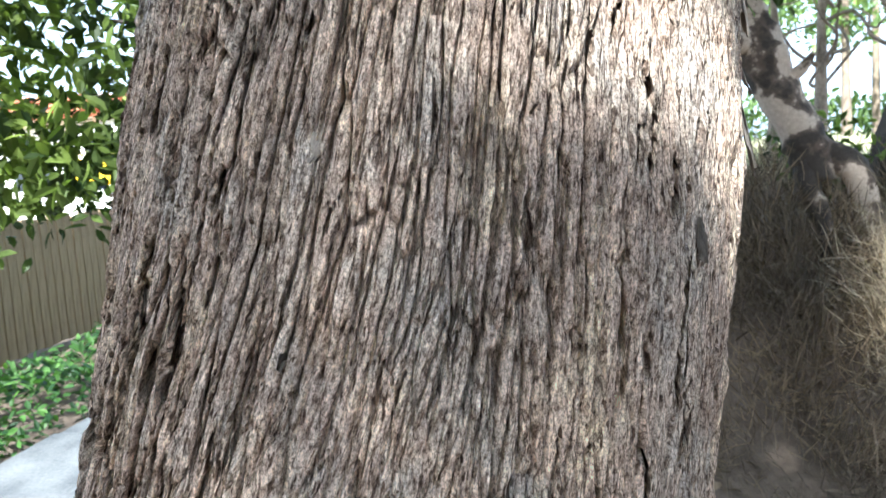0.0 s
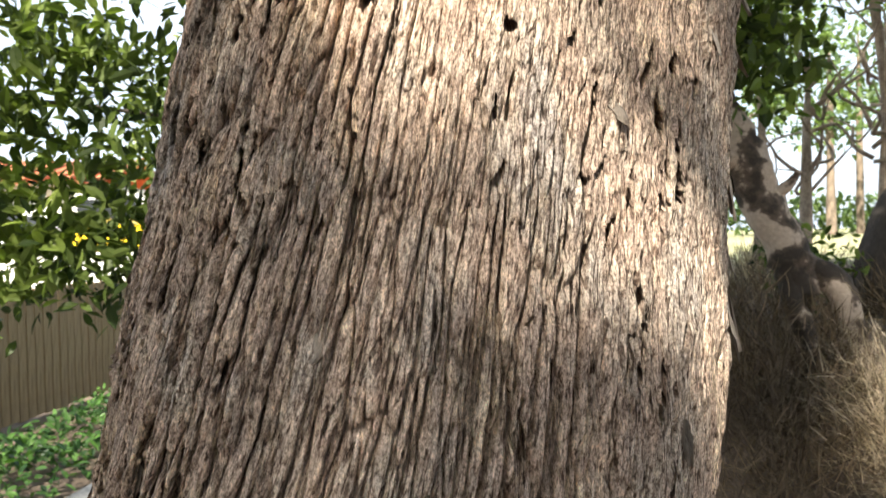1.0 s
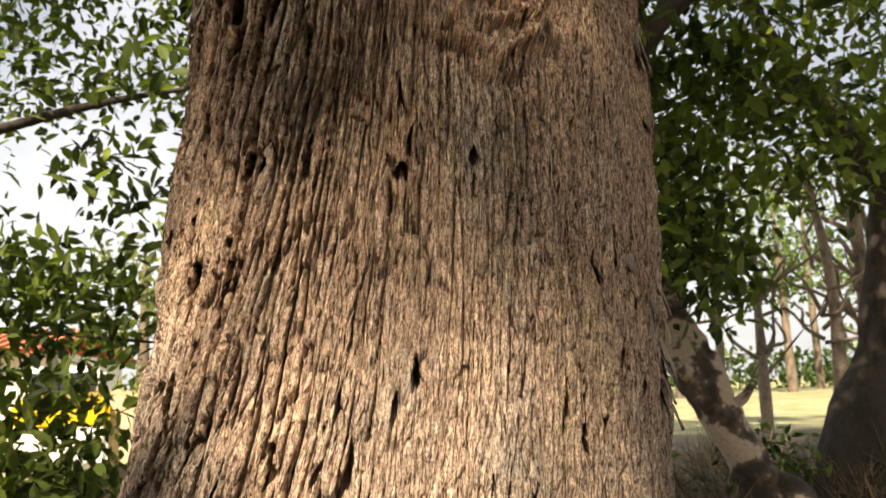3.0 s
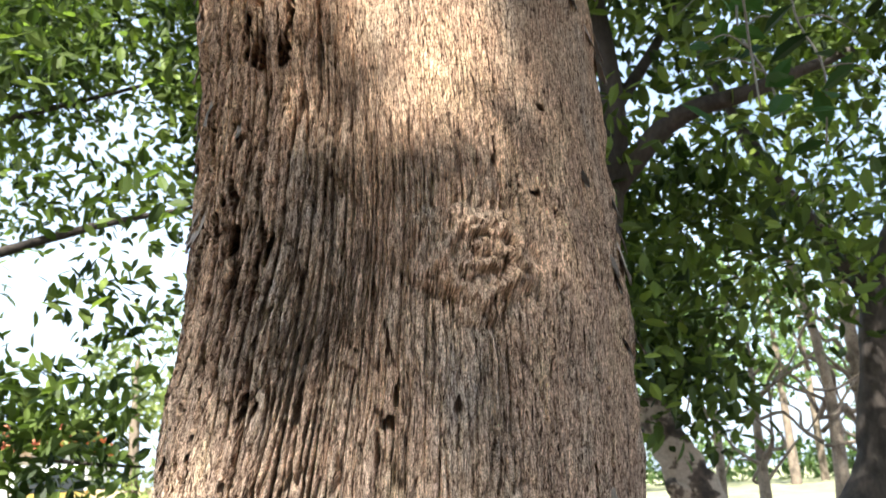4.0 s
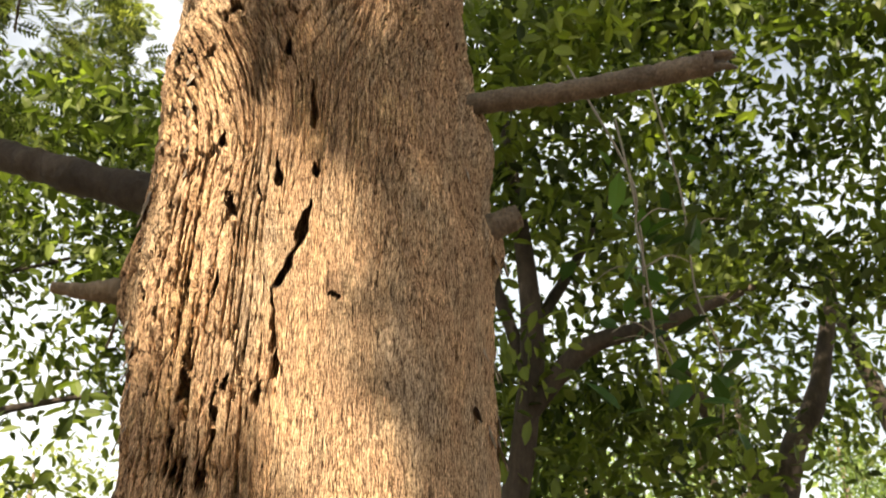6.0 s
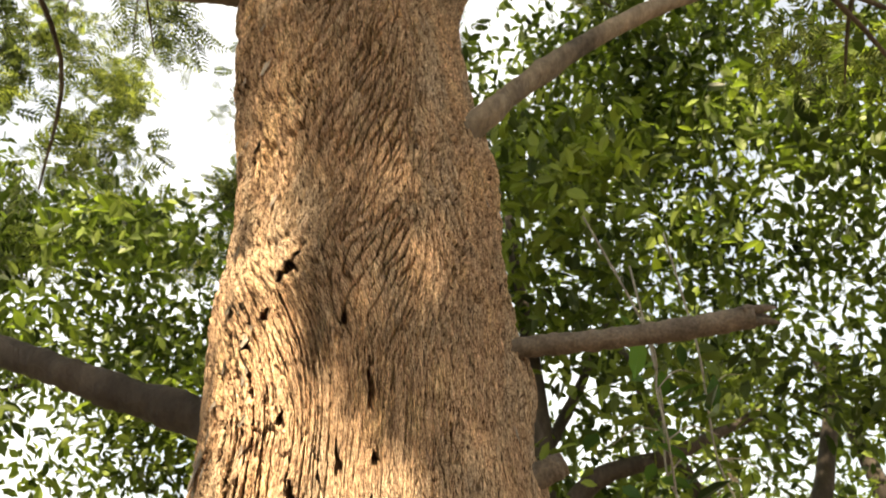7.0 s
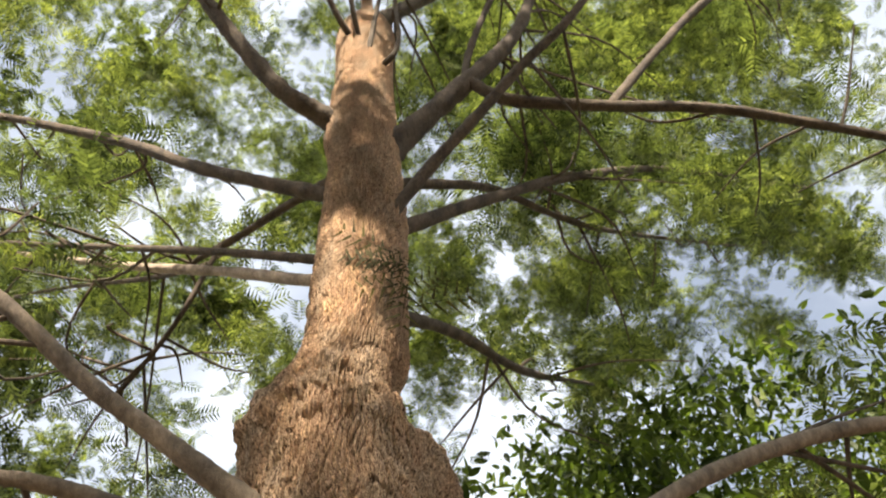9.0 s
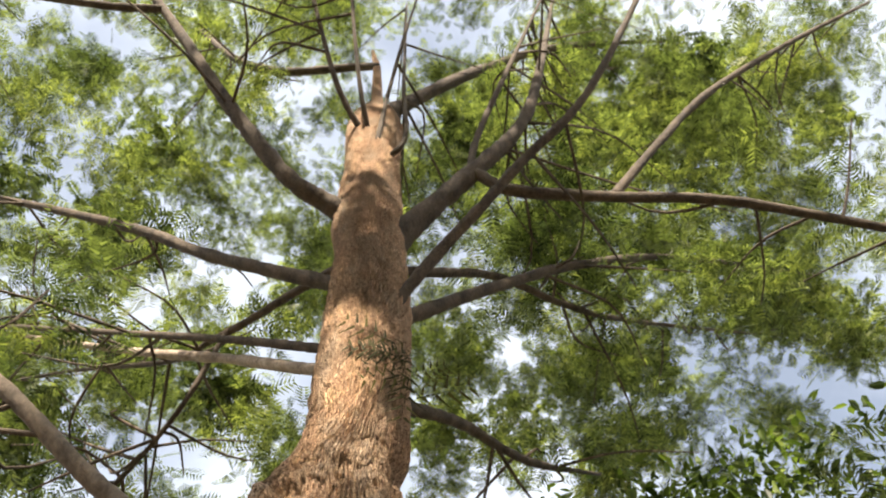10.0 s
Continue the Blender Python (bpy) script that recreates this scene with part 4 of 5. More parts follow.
places = places[((places[:, 1] > -0.4) | (places[:, 2] > 7.0)) & (np.linalg.norm(places - (-0.1, -1.4, 2.4), axis=1) > 2.9)]
tagged(scatter("foliage", fern_leaf(7, 0.036), places, g.uniform(0.11, 0.19, len(places)), FERN, g, tree, "feathery green leaves", 0.6), kind="stuff")


# a second feathery tree behind
far_crown = tagged(new("tree"), "tall feathery-leaved tree standing behind the first", "tree")
limb("trunk", [(0.9, 7.5, 0.5), (0.8, 7.4, 5.0), (0.6, 7.3, 10.0), (0.5, 7.2, 14.0)], [.22, .18, .12, .05], LIMB_BARK, far_crown, seed=63)
cl = []
for _ in range(54):
    az, el, d = g.uniform(-62, 74), g.uniform(27, 72), g.uniform(7.5, 11.5)
    if _ % 6 == 0:
        az, el = g.uniform(-36, -1), g.uniform(26, 52)
    a, e = radians(az), radians(el)
    if -4 < az < 30 and el < 38 or az < -4 and _ % 2:
        continue
    cl.append((np.array((0, -1.3, 2.2)) + d * np.array((math.sin(a) * math.cos(e), math.cos(a) * math.cos(e), math.sin(e))), g.uniform(0.35, 0.7), int(g.integers(150, 260))))
for _ in range(11):
    a, e, d = radians(g.uniform(-30, -3)), radians(g.uniform(25, 39)), g.uniform(7.5, 10.0)
    cl.append((np.array((0, -1.3, 2.2)) + d * np.array((math.sin(a) * math.cos(e), math.cos(a) * math.cos(e), math.sin(e))), g.uniform(0.4, 0.7), int(g.integers(110, 170))))
places = np.vstack([blob(n, c, (r, r, 0.7 * r), g, 0.1) for c, r, n in cl])
tagged(scatter("foliage", fern_leaf(6, 0.08), places, g.uniform(0.15, 0.25, len(places)), FERN, g, far_crown, "feathery green leaves", 0.6), kind="stuff")


# an unseen crown added between the trunk and the sun: open where the trunk is sunlit
def sunlit(t, z):
    """Whether a place on the trunk, by its turn and height, lies in one of the pools of sun."""
    low = np.interp(t, [-0.9, -0.34, 0.0, 0.13, 0.30, 0.65, 0.95, 1.3], [1.46, 1.39, 1.325, 1.26, 1.20, 1.165, 1.115, 1.06])
    top = np.interp(t, [-0.74, -0.11, 0.15, 0.30, 0.43, 0.60, 0.90, 1.3], [1.64, 1.60, 1.56, 1.52, 1.48, 1.43, 1.40, 1.36])
    band = (z > low) & (z < top)
    foot = np.interp(t, [-1.4, -0.62, -0.26, -0.1, 0.1, 0.46, 0.65], [2.25, 2.12, 2.06, 1.975, 1.94, 1.93, 1.96])
    side = np.interp(z, [1.94, 2.04, 2.15, 2.28, 2.38, 2.50, 2.60, 2.65, 2.72, 2.79], [0.60, 0.57, 0.43, 0.29, 0.19, 0.03, -0.09, -0.30, -0.57, -1.3])
    pool = (z > foot) & (z < 2.79) & (t < side)

    def spot(t0, z0, a, b, lean=0.0):
        return ((t - t0) / a) ** 2 + ((z - z0 - lean * (t - t0)) / b) ** 2 < 1

    blot = spot(0.08, 2.215, 0.21, 0.032, -0.26)
    high = spot(-0.95, 2.97, 0.35, 0.11) | spot(0.12, 2.91, 0.16, 0.05) | spot(-0.60, 3.58, 0.26, 0.09) | spot(0.15, 3.71, 0.4, 0.06)
    high |= (t < 0.7) & (z > 3.84) & (z < 4.36) | (z > 5.45) & (z < 6.2)
    return band | (pool & ~blot) | high


g = np.random.default_rng(31)
SHADE = 13000
FRONT_Z, FRONT_Y = [0.9, 1.2, 1.45, 1.7, 2.0, 2.4, 3.7, 4.0, 6.0], [-0.39, -0.36, -0.30, -0.25, -0.22, -0.2, -0.19, -0.14, -0.1]


def on_trunk(p):
    """Where the shadow of a leaf falls on the trunk: turn and height, and whether it falls there at all."""
    z = 0 * p[:, 2] + 2.0
    for _ in range(10):
        cx, cy, r = trunk_at(z)
        dx, dy = p[:, 0] - cx, p[:, 1] - cy
        a, b = SUN_TO.x ** 2 + SUN_TO.y ** 2, dx * SUN_TO.x + dy * SUN_TO.y
        root = b * b - a * (dx * dx + dy * dy - r * r)
        k = (b - np.sqrt(np.maximum(root, 0))) / a
        z = p[:, 2] - k * SUN_TO.z
    return np.arctan2(dx - k * SUN_TO.x, -(dy - k * SUN_TO.y)), z, root > 0


def lit_free(p, margin):
    t, z, hits = on_trunk(p)
    hit = np.zeros(len(p), bool)
    for dt, dz in ((0, 0), (2 * margin, 0), (-2 * margin, 0), (0, margin), (0, -margin)):
        hit |= sunlit(t + dt, z + dz)
    return p[~(hit & hits)]


sx, sz, sk = g.uniform(-0.8, 0.8, SHADE), g.uniform(0.3, 6.4, SHADE), g.uniform(2.6, 4.4, SHADE)
shade = lit_free(np.stack([sx, np.interp(sz, FRONT_Z, FRONT_Y), sz], -1) + sk[:, None] * np.array(SUN_TO), 0.03)
# thinner where half of the sun comes through
st, zt, _ = on_trunk(shade)
thin = np.select([(zt < 1.34) & (st < 0.05) & (st > -0.9), (zt > 2.8) & (zt < 3.9), (zt > 4.3), (zt > 1.4) & (zt < 1.8) & (st < 0), (zt > 1.4) & (zt < 1.8)], [0.68, 0.7, 0.6, 0.6, 0.85], 1.0)
high = (zt > 2.8) & (zt < 3.9) | (zt < 1.34) & (st < 0.1) | (zt > 1.4) & (zt < 1.8)
shade = (shade + high[:, None] * 3.5 * np.array(SUN_TO))[g.uniform(0, 1, len(shade)) < thin]
# more of that unseen crown, added to shade the bank beside the trunk
bx, by, bk = g.uniform(0.9, 3.2, 1900), g.uniform(1.2, 3.8, 1900), g.uniform(8.5, 10.5, 1900)
bank = np.stack([bx, by, 0 * bx + 0.8], -1) + bk[:, None] * np.array(SUN_TO)
bank = bank[~on_trunk(bank)[2] & ((bx < 1.4) | (by > 2.3))]
shade_tree = tagged(new("tree"), "unseen tree with oval dark green leaves, added to shade trunk and bank", "tree", "trees round the garden")
limb("trunk", [(-3.4, -3.2, -0.1), (-3.2, -3.3, 2.5), (-2.7, -3.4, 4.2), (-2.1, -3.4, 5.6), (-1.9, -3.3, 7.0)], [.12, .10, .07, .04, .015], DARK_BARK, shade_tree, seed=60)
limb("limb", [(-3.2, -3.3, 2.4), (-2.7, -3.0, 3.1), (-2.2, -2.8, 3.4), (-1.8, -2.7, 3.6)], [.05, .04, .025, .01], DARK_BARK, shade_tree, seed=61)
limb("limb", [(-2.7, -3.4, 4.2), (-2.8, -3.8, 5.2), (-3.2, -4.0, 6.2), (-3.6, -4.0, 6.8)], [.05, .04, .025, .01], DARK_BARK, shade_tree, seed=62)
tagged(scatter("crown", oval_leaf(), shade, g.uniform(0.09, 0.15, len(shade)), BROAD, g, shade_tree, lean=0.7), kind="stuff")
tagged(scatter("crown", oval_leaf(), bank, g.uniform(0.2, 0.32, len(bank)), BROAD, g, shade_tree, lean=0.7), kind="stuff")

# unseen foliage over and behind the path of the camera, added to cut sky light
n = 6500
ang, rad = g.uniform(math.pi, 2 * math.pi, n), 1.8 + 5.2 * np.sqrt(g.uniform(0, 1, n))
over = np.stack([rad * np.cos(ang), rad * np.sin(ang), g.uniform(5.8, 9.5, n)], -1)
over = over[over[:, 1] < -2.4]
over = lit_free(lit_free(over, 0.2), 0.4)
tagged(scatter("foliage", fern_leaf(5), over, g.uniform(0.2, 0.3, len(over)), FERN, g, tree, "feathery green leaves", 0.5), kind="stuff")

# a drooping sprig on the neck
rot, roots = [], []
for k in range(13):
    a = radians(g.uniform(110, 265)) if k % 4 else radians(g.uniform(20, 80))
    d = Vector((math.cos(a), g.uniform(-0.35, 0.05), math.sin(a))).normalized()
    q = Vector((g.normal(0, 0.25), -1, -0.3))
    side = q.cross(d).normalized()
    rot.append(np.array((d, side, d.cross(side))).T)
    roots.append((0.105 + g.normal(0, 0.014), -0.16, 4.10 + g.normal(0, 0.06)))
scatter("sprig", fern_leaf(5, 0.028), np.array(roots), g.uniform(0.10, 0.18, 13), OLIVE, g, tree, "small olive-green sprouting shoot", rot=np.array(rot))

# bark flakes that have lifted at their lower ends
def bark_flake(seed):
    g = np.random.default_rng(seed)
    bm = bmesh.new()
    rows = []
    for i in range(6):
        w = (0.0045, 0.0055, 0.006, 0.0055, 0.0045, 0.0022)[i] * g.uniform(0.75, 1.25)
        off = g.normal(0, 0.0008)
        rows.append([bm.verts.new((off + w * q, 0.004 - 0.0019 * i - 0.0012 * (1 - q * q) + g.normal(0, 0.0004), -0.0065 * i + g.normal(0, 0.0012))) for q in (-1, -0.4, 0.4, 1)])
    for i in range(5):
        for j in range(3):
            bm.faces.new((rows[i][j], rows[i + 1][j], rows[i + 1][j + 1], rows[i][j + 1]))
    bmesh.ops.solidify(bm, geom=bm.faces[:], thickness=0.0018)
    me = bpy.data.meshes.new("bark_flake")
    bm.to_mesh(me)
    bm.free()
    me.materials.append(LOOSE_BARK)
    return me


g = np.random.default_rng(41)
FLAKES = [bark_flake(400 + k) for k in range(8)]
for k in range(60):
    ob = new("bark_flake", FLAKES[k % 8])
    ob.parent = tree
    z, t = g.uniform(0.9, 3.4), g.choice((-1, -1, 1)) * g.uniform(0.75, 1.3)
    cx, cy, _ = (smooth_profile(np.array(z), v) for v in (TRUNK_X, TRUNK_Y, TRUNK_R))
    i, j = np.searchsorted(BARK_AT[1], z), np.searchsorted(BARK_AT[0], t)
    r = float(BARK_AT[2][max(0, i - 4):i + 4, max(0, j - 6):j + 6].mean()) + 0.0005
    ob.matrix_world = Matrix.Translation((cx + r * math.sin(t), cy - r * math.cos(t), z)) @ Matrix.Rotation(t, 4, "Z") @ Matrix.Rotation(radians(g.uniform(-14, 14)), 4, "Y") @ Matrix.Diagonal((g.uniform(0.7, 1.5), 1, g.uniform(0.6, 1.4), 1))


def stick_flake(t, z, wide, tall, turn, mat_label=""):
    """One loose scale of bark, standing a little off the trunk."""
    ob = new("bark_flake", FLAKES[int(1000 * z) % 8])
    ob.parent = tree
    cx, cy, _ = (smooth_profile(np.array(z), v) for v in (TRUNK_X, TRUNK_Y, TRUNK_R))
    i, j = np.searchsorted(BARK_AT[1], z), min(len(BARK_AT[0]) - 1, np.searchsorted(BARK_AT[0], t))
    r = float(BARK_AT[2][max(0, i - 4):i + 4, max(0, j - 6):j + 6].mean()) + 0.001
    ob.matrix_world = Matrix.Translation((cx + r * math.sin(t), cy - r * math.cos(t), z)) @ Matrix.Rotation(t, 4, "Z") @ Matrix.Rotation(radians(turn), 4, "Y") @ Matrix.Diagonal((wide, 1.6, tall, 1))
    if mat_label:
        ob["label"] = mat_label


# larger loose scales along both edges of the trunk
for k in range(78):
    side = -1 if k % 3 else 1
    stick_flake(side * g.uniform(1.08, 1.42), g.uniform(0.95, 2.6), g.uniform(1.2, 2.6), g.uniform(1.0, 2.8), g.uniform(-12, 12))
for t, z, wide, tall, turn in ((-0.26, 1.225, 0.9, 1.1, 14), (-0.16, 1.46, 1.3, 0.9, -6), (-0.30, 1.10, 0.8, 0.9, 8), (0.42, 1.37, 0.9, 0.8, -10), (0.62, 1.30, 0.8, 0.8, 4)):
    stick_flake(t, z, wide, tall, turn, "pale lifted sliver of bark")


# ---- neighbouring broad-leaved trees ----
def broad_tree(label, stems, clumps, size, mat, wood, seed, name="tree", lean=0.9, group=""):
    g = np.random.default_rng(seed)
    ob = tagged(new(name), label, "tree" if name == "tree" else "shrub", group)
    for k, (points, radii) in enumerate(stems):
        limb("trunk" if k == 0 else "limb", points, radii, wood, ob, n=26, sides=10, seed=seed + k)
    places = np.vstack([blob(n, c, r, g, 0.15) for c, r, n in clumps])
    tagged(scatter("crown", oval_leaf(), places, g.uniform(0.6, 1.25, len(places)) * size, mat, g, ob, lean=lean), kind="stuff")
    return ob


def from_eye(az, el, d, eye=(0.0, -0.95, 1.6)):
    a, e = radians(az), radians(el)
    return np.array(eye) + d * np.array((math.sin(a) * math.cos(e), math.cos(a) * math.cos(e), math.sin(e)))


def clumps_over(g, n, az, el, dist, radius, leaves, eye=(0.0, -0.95, 1.6)):
    """Leafy clumps spread through a wedge of the garden."""
    return [(from_eye(g.uniform(*az), g.uniform(*el), g.uniform(*dist), eye), np.array((1, 1, 0.8)) * g.uniform(*radius), int(g.integers(*leaves))) for _ in range(n)]


g = np.random.default_rng(51)
LEFT = clumps_over(g, 28, (-36, -13), (3, 31), (2.9, 4.2), (0.2, 0.4), (50, 100)) + clumps_over(g, 60, (-34, -17), (-9, 8), (2.9, 3.6), (0.15, 0.28), (30, 60))
LEFT += clumps_over(g, 36, (-26, -1), (19, 31), (3.6, 5.0), (0.25, 0.48), (80, 140)) + clumps_over(g, 6, (-44, -17), (30, 42), (3.4, 4.4), (0.25, 0.45), (60, 110)) + clumps_over(g, 62, (-24, 0), (9, 27), (4.2, 5.4), (0.25, 0.45), (70, 120), (-0.13, -1.33, 2.29)) + clumps_over(g, 12, (-30, -12), (30, 39), (4.0, 5.0), (0.25, 0.4), (60, 100))
# a gap in that crown, through which the sky shows
AIM = [c[0] - np.array((0.03, -0.95, 1.6)) for c in LEFT]
LEFT = [c for k, (c, d) in enumerate(zip(LEFT, AIM)) if k % 2 == 0 or ((math.degrees(math.atan2(d[0], d[1])) + 18) / 8) ** 2 + ((math.degrees(math.atan2(d[2], np.hypot(d[0], d[1]))) - 19) / 10) ** 2 > 1]
broad_tree("small tree with glossy dark oval leaves above the fence", [
    ([(-3.1, 1.6, -0.1), (-2.9, 1.8, 1.0), (-2.6, 2.1, 2.2), (-2.3, 2.3, 3.2)], [.08, .07, .05, .02]),
    ([(-2.75, 1.95, 1.6), (-2.0, 2.1, 2.3), (-1.3, 2.4, 2.7), (-0.7, 2.6, 2.9)], [.04, .03, .018, .006]),
    ([(-2.85, 1.85, 1.3), (-2.1, 2.0, 1.7), (-1.5, 2.2, 1.8), (-0.9, 2.4, 1.75)], [.03, .02, .012, .005]),
    ([(-2.5, 2.2, 2.5), (-1.9, 2.4, 3.1), (-1.1, 2.8, 3.6)], [.03, .02, .008]),
], LEFT, 0.075, BROAD, DARK_BARK, 52)
RIGHT_A = clumps_over(g, 24, (15, 31), (7, 21), (3.2, 5.2), (0.25, 0.42), (80, 130)) + clumps_over(g, 78, (9, 34), (8, 46), (3.0, 5.2), (0.2, 0.45), (70, 130))
RIGHT_A += clumps_over(g, 18, (12, 24), (29, 41), (4.2, 5.4), (0.25, 0.42), (80, 130), (-0.13, -1.33, 2.29))
RIGHT_A += clumps_over(g, 16, (19, 33), (3.5, 9), (3.4, 4.6), (0.16, 0.3), (40, 80))
RIGHT_A = [c for c in RIGHT_A if c[0][0] < 0.46 * (c[0][1] + 0.95) or c[0][2] - 1.6 > 0.22 * (c[0][1] + 0.95)]
broad_tree("leafy tree with a dark leaning trunk and dense oval leaves", [
    ([(0.72, 1.95, -0.1), (0.74, 1.95, 1.2), (0.80, 1.97, 2.05), (0.90, 1.92, 2.6), (0.95, 1.9, 3.1), (0.9, 2.0, 4.2)], [.14, .095, .06, .05, .042, .018]),
    ([(0.90, 1.92, 2.65), (1.13, 1.8, 2.9), (1.42, 1.7, 2.98), (1.9, 1.8, 3.2)], [.042, .037, .03, .015]),
    ([(0.93, 1.92, 2.8), (0.85, 2.1, 3.3), (0.75, 2.3, 4.0)], [.03, .025, .01]),
    ([(0.95, 1.92, 3.0), (1.3, 2.2, 3.5), (1.7, 2.5, 4.2)], [.03, .02, .01]),
], RIGHT_A, 0.085, BROAD, DARK_BARK, 53)
RIGHT_B = clumps_over(g, 88, (30, 62), (21, 45), (3.4, 5.6), (0.22, 0.5), (70, 130)) + clumps_over(g, 60, (20, 52), (31, 41), (4.6, 6.2), (0.28, 0.48), (80, 130), (-0.09, -1.41, 2.4))
broad_tree("forked tree with dark bark and dense oval leaves", [
    ([(2.35, 3.4, 0.5), (2.50, 3.4, 1.2), (2.66, 3.4, 1.55), (2.71, 3.4, 1.85), (2.76, 3.4, 2.2), (2.86, 3.4, 2.55)], [.24, .17, .13, .105, .08, .10]),
    ([(2.85, 3.4, 2.5), (2.64, 3.42, 2.85), (2.36, 3.45, 3.3), (2.1, 3.6, 4.2)], [.09, .07, .055, .025]),
    ([(2.85, 3.4, 2.5), (2.98, 3.38, 2.85), (3.2, 3.35, 3.2), (3.6, 3.4, 4.2)], [.08, .07, .06, .025]),
], RIGHT_B, 0.085, BROAD, DARK_BARK, 54)
FAR = clumps_over(g, 72, (5, 60), (12, 36), (6.0, 9.0), (0.4, 0.9), (80, 130))
broad_tree("tall unseen tree with dense dark green leaves, added to cut sky light", [([(5.4, 5.0, 0.6), (5.3, 5.1, 2.5), (4.9, 5.4, 5.0)], [.16, .12, .04])], FAR, 0.11, BROAD, DARK_BARK, 55)


# unseen trees added round the garden, behind the camera's path, to cut sky light
for k, (x, y) in enumerate(((-6.5, -5.5), (-2.2, -8.5), (2.5, -8.5), (6.5, -5.0), (-7.5, 0.0), (7.5, 0.5))):
    g = np.random.default_rng(56 + k)
    cl = [(np.array((x + g.normal(0, 0.9), y + g.normal(0, 0.7), g.uniform(0.8, 5.4))), np.array((1.3, 1.1, 0.9)), 200) for _ in range(12)]
    broad_tree("unseen tree with dense dark green leaves, added to cut sky light", [([(x, y, -0.1), (x + 0.1, y, 2.0), (x, y, 5.0)], [.16, .12, .04])], cl, 0.32, BROAD, DARK_BARK, 300 + k, group="trees round the garden")


# ---- planting, litter and dry brush ----
def on_ground(x, y):
    return ground_height(np.asarray(x, float), np.asarray(y, float))


g = np.random.default_rng(61)
n = 5200
y = g.uniform(1.6, 8.5, n)
x = g.uniform(0, 1, n) * 1.05 - 3.0 + 0.15 * (y - 2.4)
hill = 0.10 + 0.22 * np.maximum(0, fractal(x * 2.3, y * 2.3, 171)) + 0.18 * np.exp(-((x + 2.1) ** 2 + (y - 3.3) ** 2) / 0.12)
z = on_ground(x, y) + g.uniform(0.0, 1.0, n) ** 0.6 * hill
tagged(scatter("ground_cover", oval_leaf(), np.stack([x, y, z], -1), g.uniform(0.045, 0.085, n), LAWN_LEAF, g, lean=0.55), "low bright green leafy ground cover between fence and path", "ground cover", kind="stuff")

n = 4200
x, y = g.uniform(-1.2, 4.5, n), g.uniform(0.6, 7.0, n)
z = on_ground(x, y) + 0.012
tagged(scatter("leaf_litter", oval_leaf(), np.stack([x, y, z], -1), g.uniform(0.03, 0.08, n), LITTER, g, lean=0.25), "brown dead leaves lying on bare earth", "leaf litter", kind="stuff")


def blade():
    return np.array([(0, -0.014, 0), (0, 0.014, 0), (0.4, 0.013, 0.06), (0.4, -0.013, 0.06), (0.75, 0.008, 0.03), (0.75, -0.008, 0.03), (1, 0, -0.08)]), np.array([(0, 1, 2), (0, 2, 3), (3, 2, 4), (3, 4, 5), (5, 4, 6)])


def brush(label, centre, radius, n, length, mat, seed, rise=0.6):
    """A mound of dead, spiky stems that spray outwards."""
    g = np.random.default_rng(seed)
    tufts = blob(max(12, n // 110), (0, 0, 0), radius, g, 0.0)
    p = tufts[g.integers(0, len(tufts), n)] + g.normal(0, 0.055, (n, 3))
    p[:, 2] = np.abs(p[:, 2])
    out = p / (np.array(radius) + 1e-6) + g.normal(0, 0.75, p.shape) + (0, 0, rise)
    out /= np.linalg.norm(out, axis=1)[:, None]
    side = np.cross(out, g.normal(0, 1, p.shape))
    side /= np.linalg.norm(side, axis=1)[:, None]
    rot = np.stack([out, side, np.cross(out, side)], -1)
    p += np.array(centre)
    p[:, 2] += on_ground(p[:, 0], p[:, 1]) - 0.02
    ob = scatter("dry_brush", blade(), p, g.uniform(0.6, 1.4, n) * length, mat, g, rot=rot)
    return tagged(ob, label, "dry brush", "heaps of dry brush", "stuff")


brush("heap of pale dry spiky fronds on bare earth", (1.75, 1.75, 0), (0.45, 0.5, 0.6), 9500, 0.095, STRAW, 71)
brush("heap of brown dry stems and leaves on the bank", (1.35, 2.2, 0), (0.5, 0.35, 0.34), 4000, 0.12, LITTER, 72)
brush("heap of brown dry stems and leaves on the bank", (2.4, 2.9, 0), (0.8, 0.6, 0.3), 2500, 0.16, LITTER, 73)
brush("heap of brown dry stems and leaves on the bank", (1.15, 1.8, 0), (0.42, 0.6, 0.2), 4200, 0.10, LITTER, 74)
brush("heap of brown dry stems and leaves on the bank", (1.9, 4.2, 0), (1.2, 0.7, 0.2), 1000, 0.22, STRAW, 75)

# low dark shrubs on the bank
g = np.random.default_rng(76)
for c, r, n in (((1.05, 3.2, 1.15), (0.35, 0.35, 0.3), 420), ((1.85, 3.1, 1.1), (0.28, 0.25, 0.22), 300), ((0.75, 2.6, 0.8), (0.25, 0.3, 0.5), 420)):
    h = float(on_ground(c[0], c[1]))
    broad_tree("low dark green shrub on the bare bank", [([(c[0], c[1], h - 0.05), (c[0] + 0.03, c[1], h + 0.2), (c[0], c[1], c[2])], [.015, .012, .005])], [(np.array(c), np.array(r), n)], 0.06, BROAD, DARK_BARK, int(80 + n), "shrub", group="shrubs on the bank")


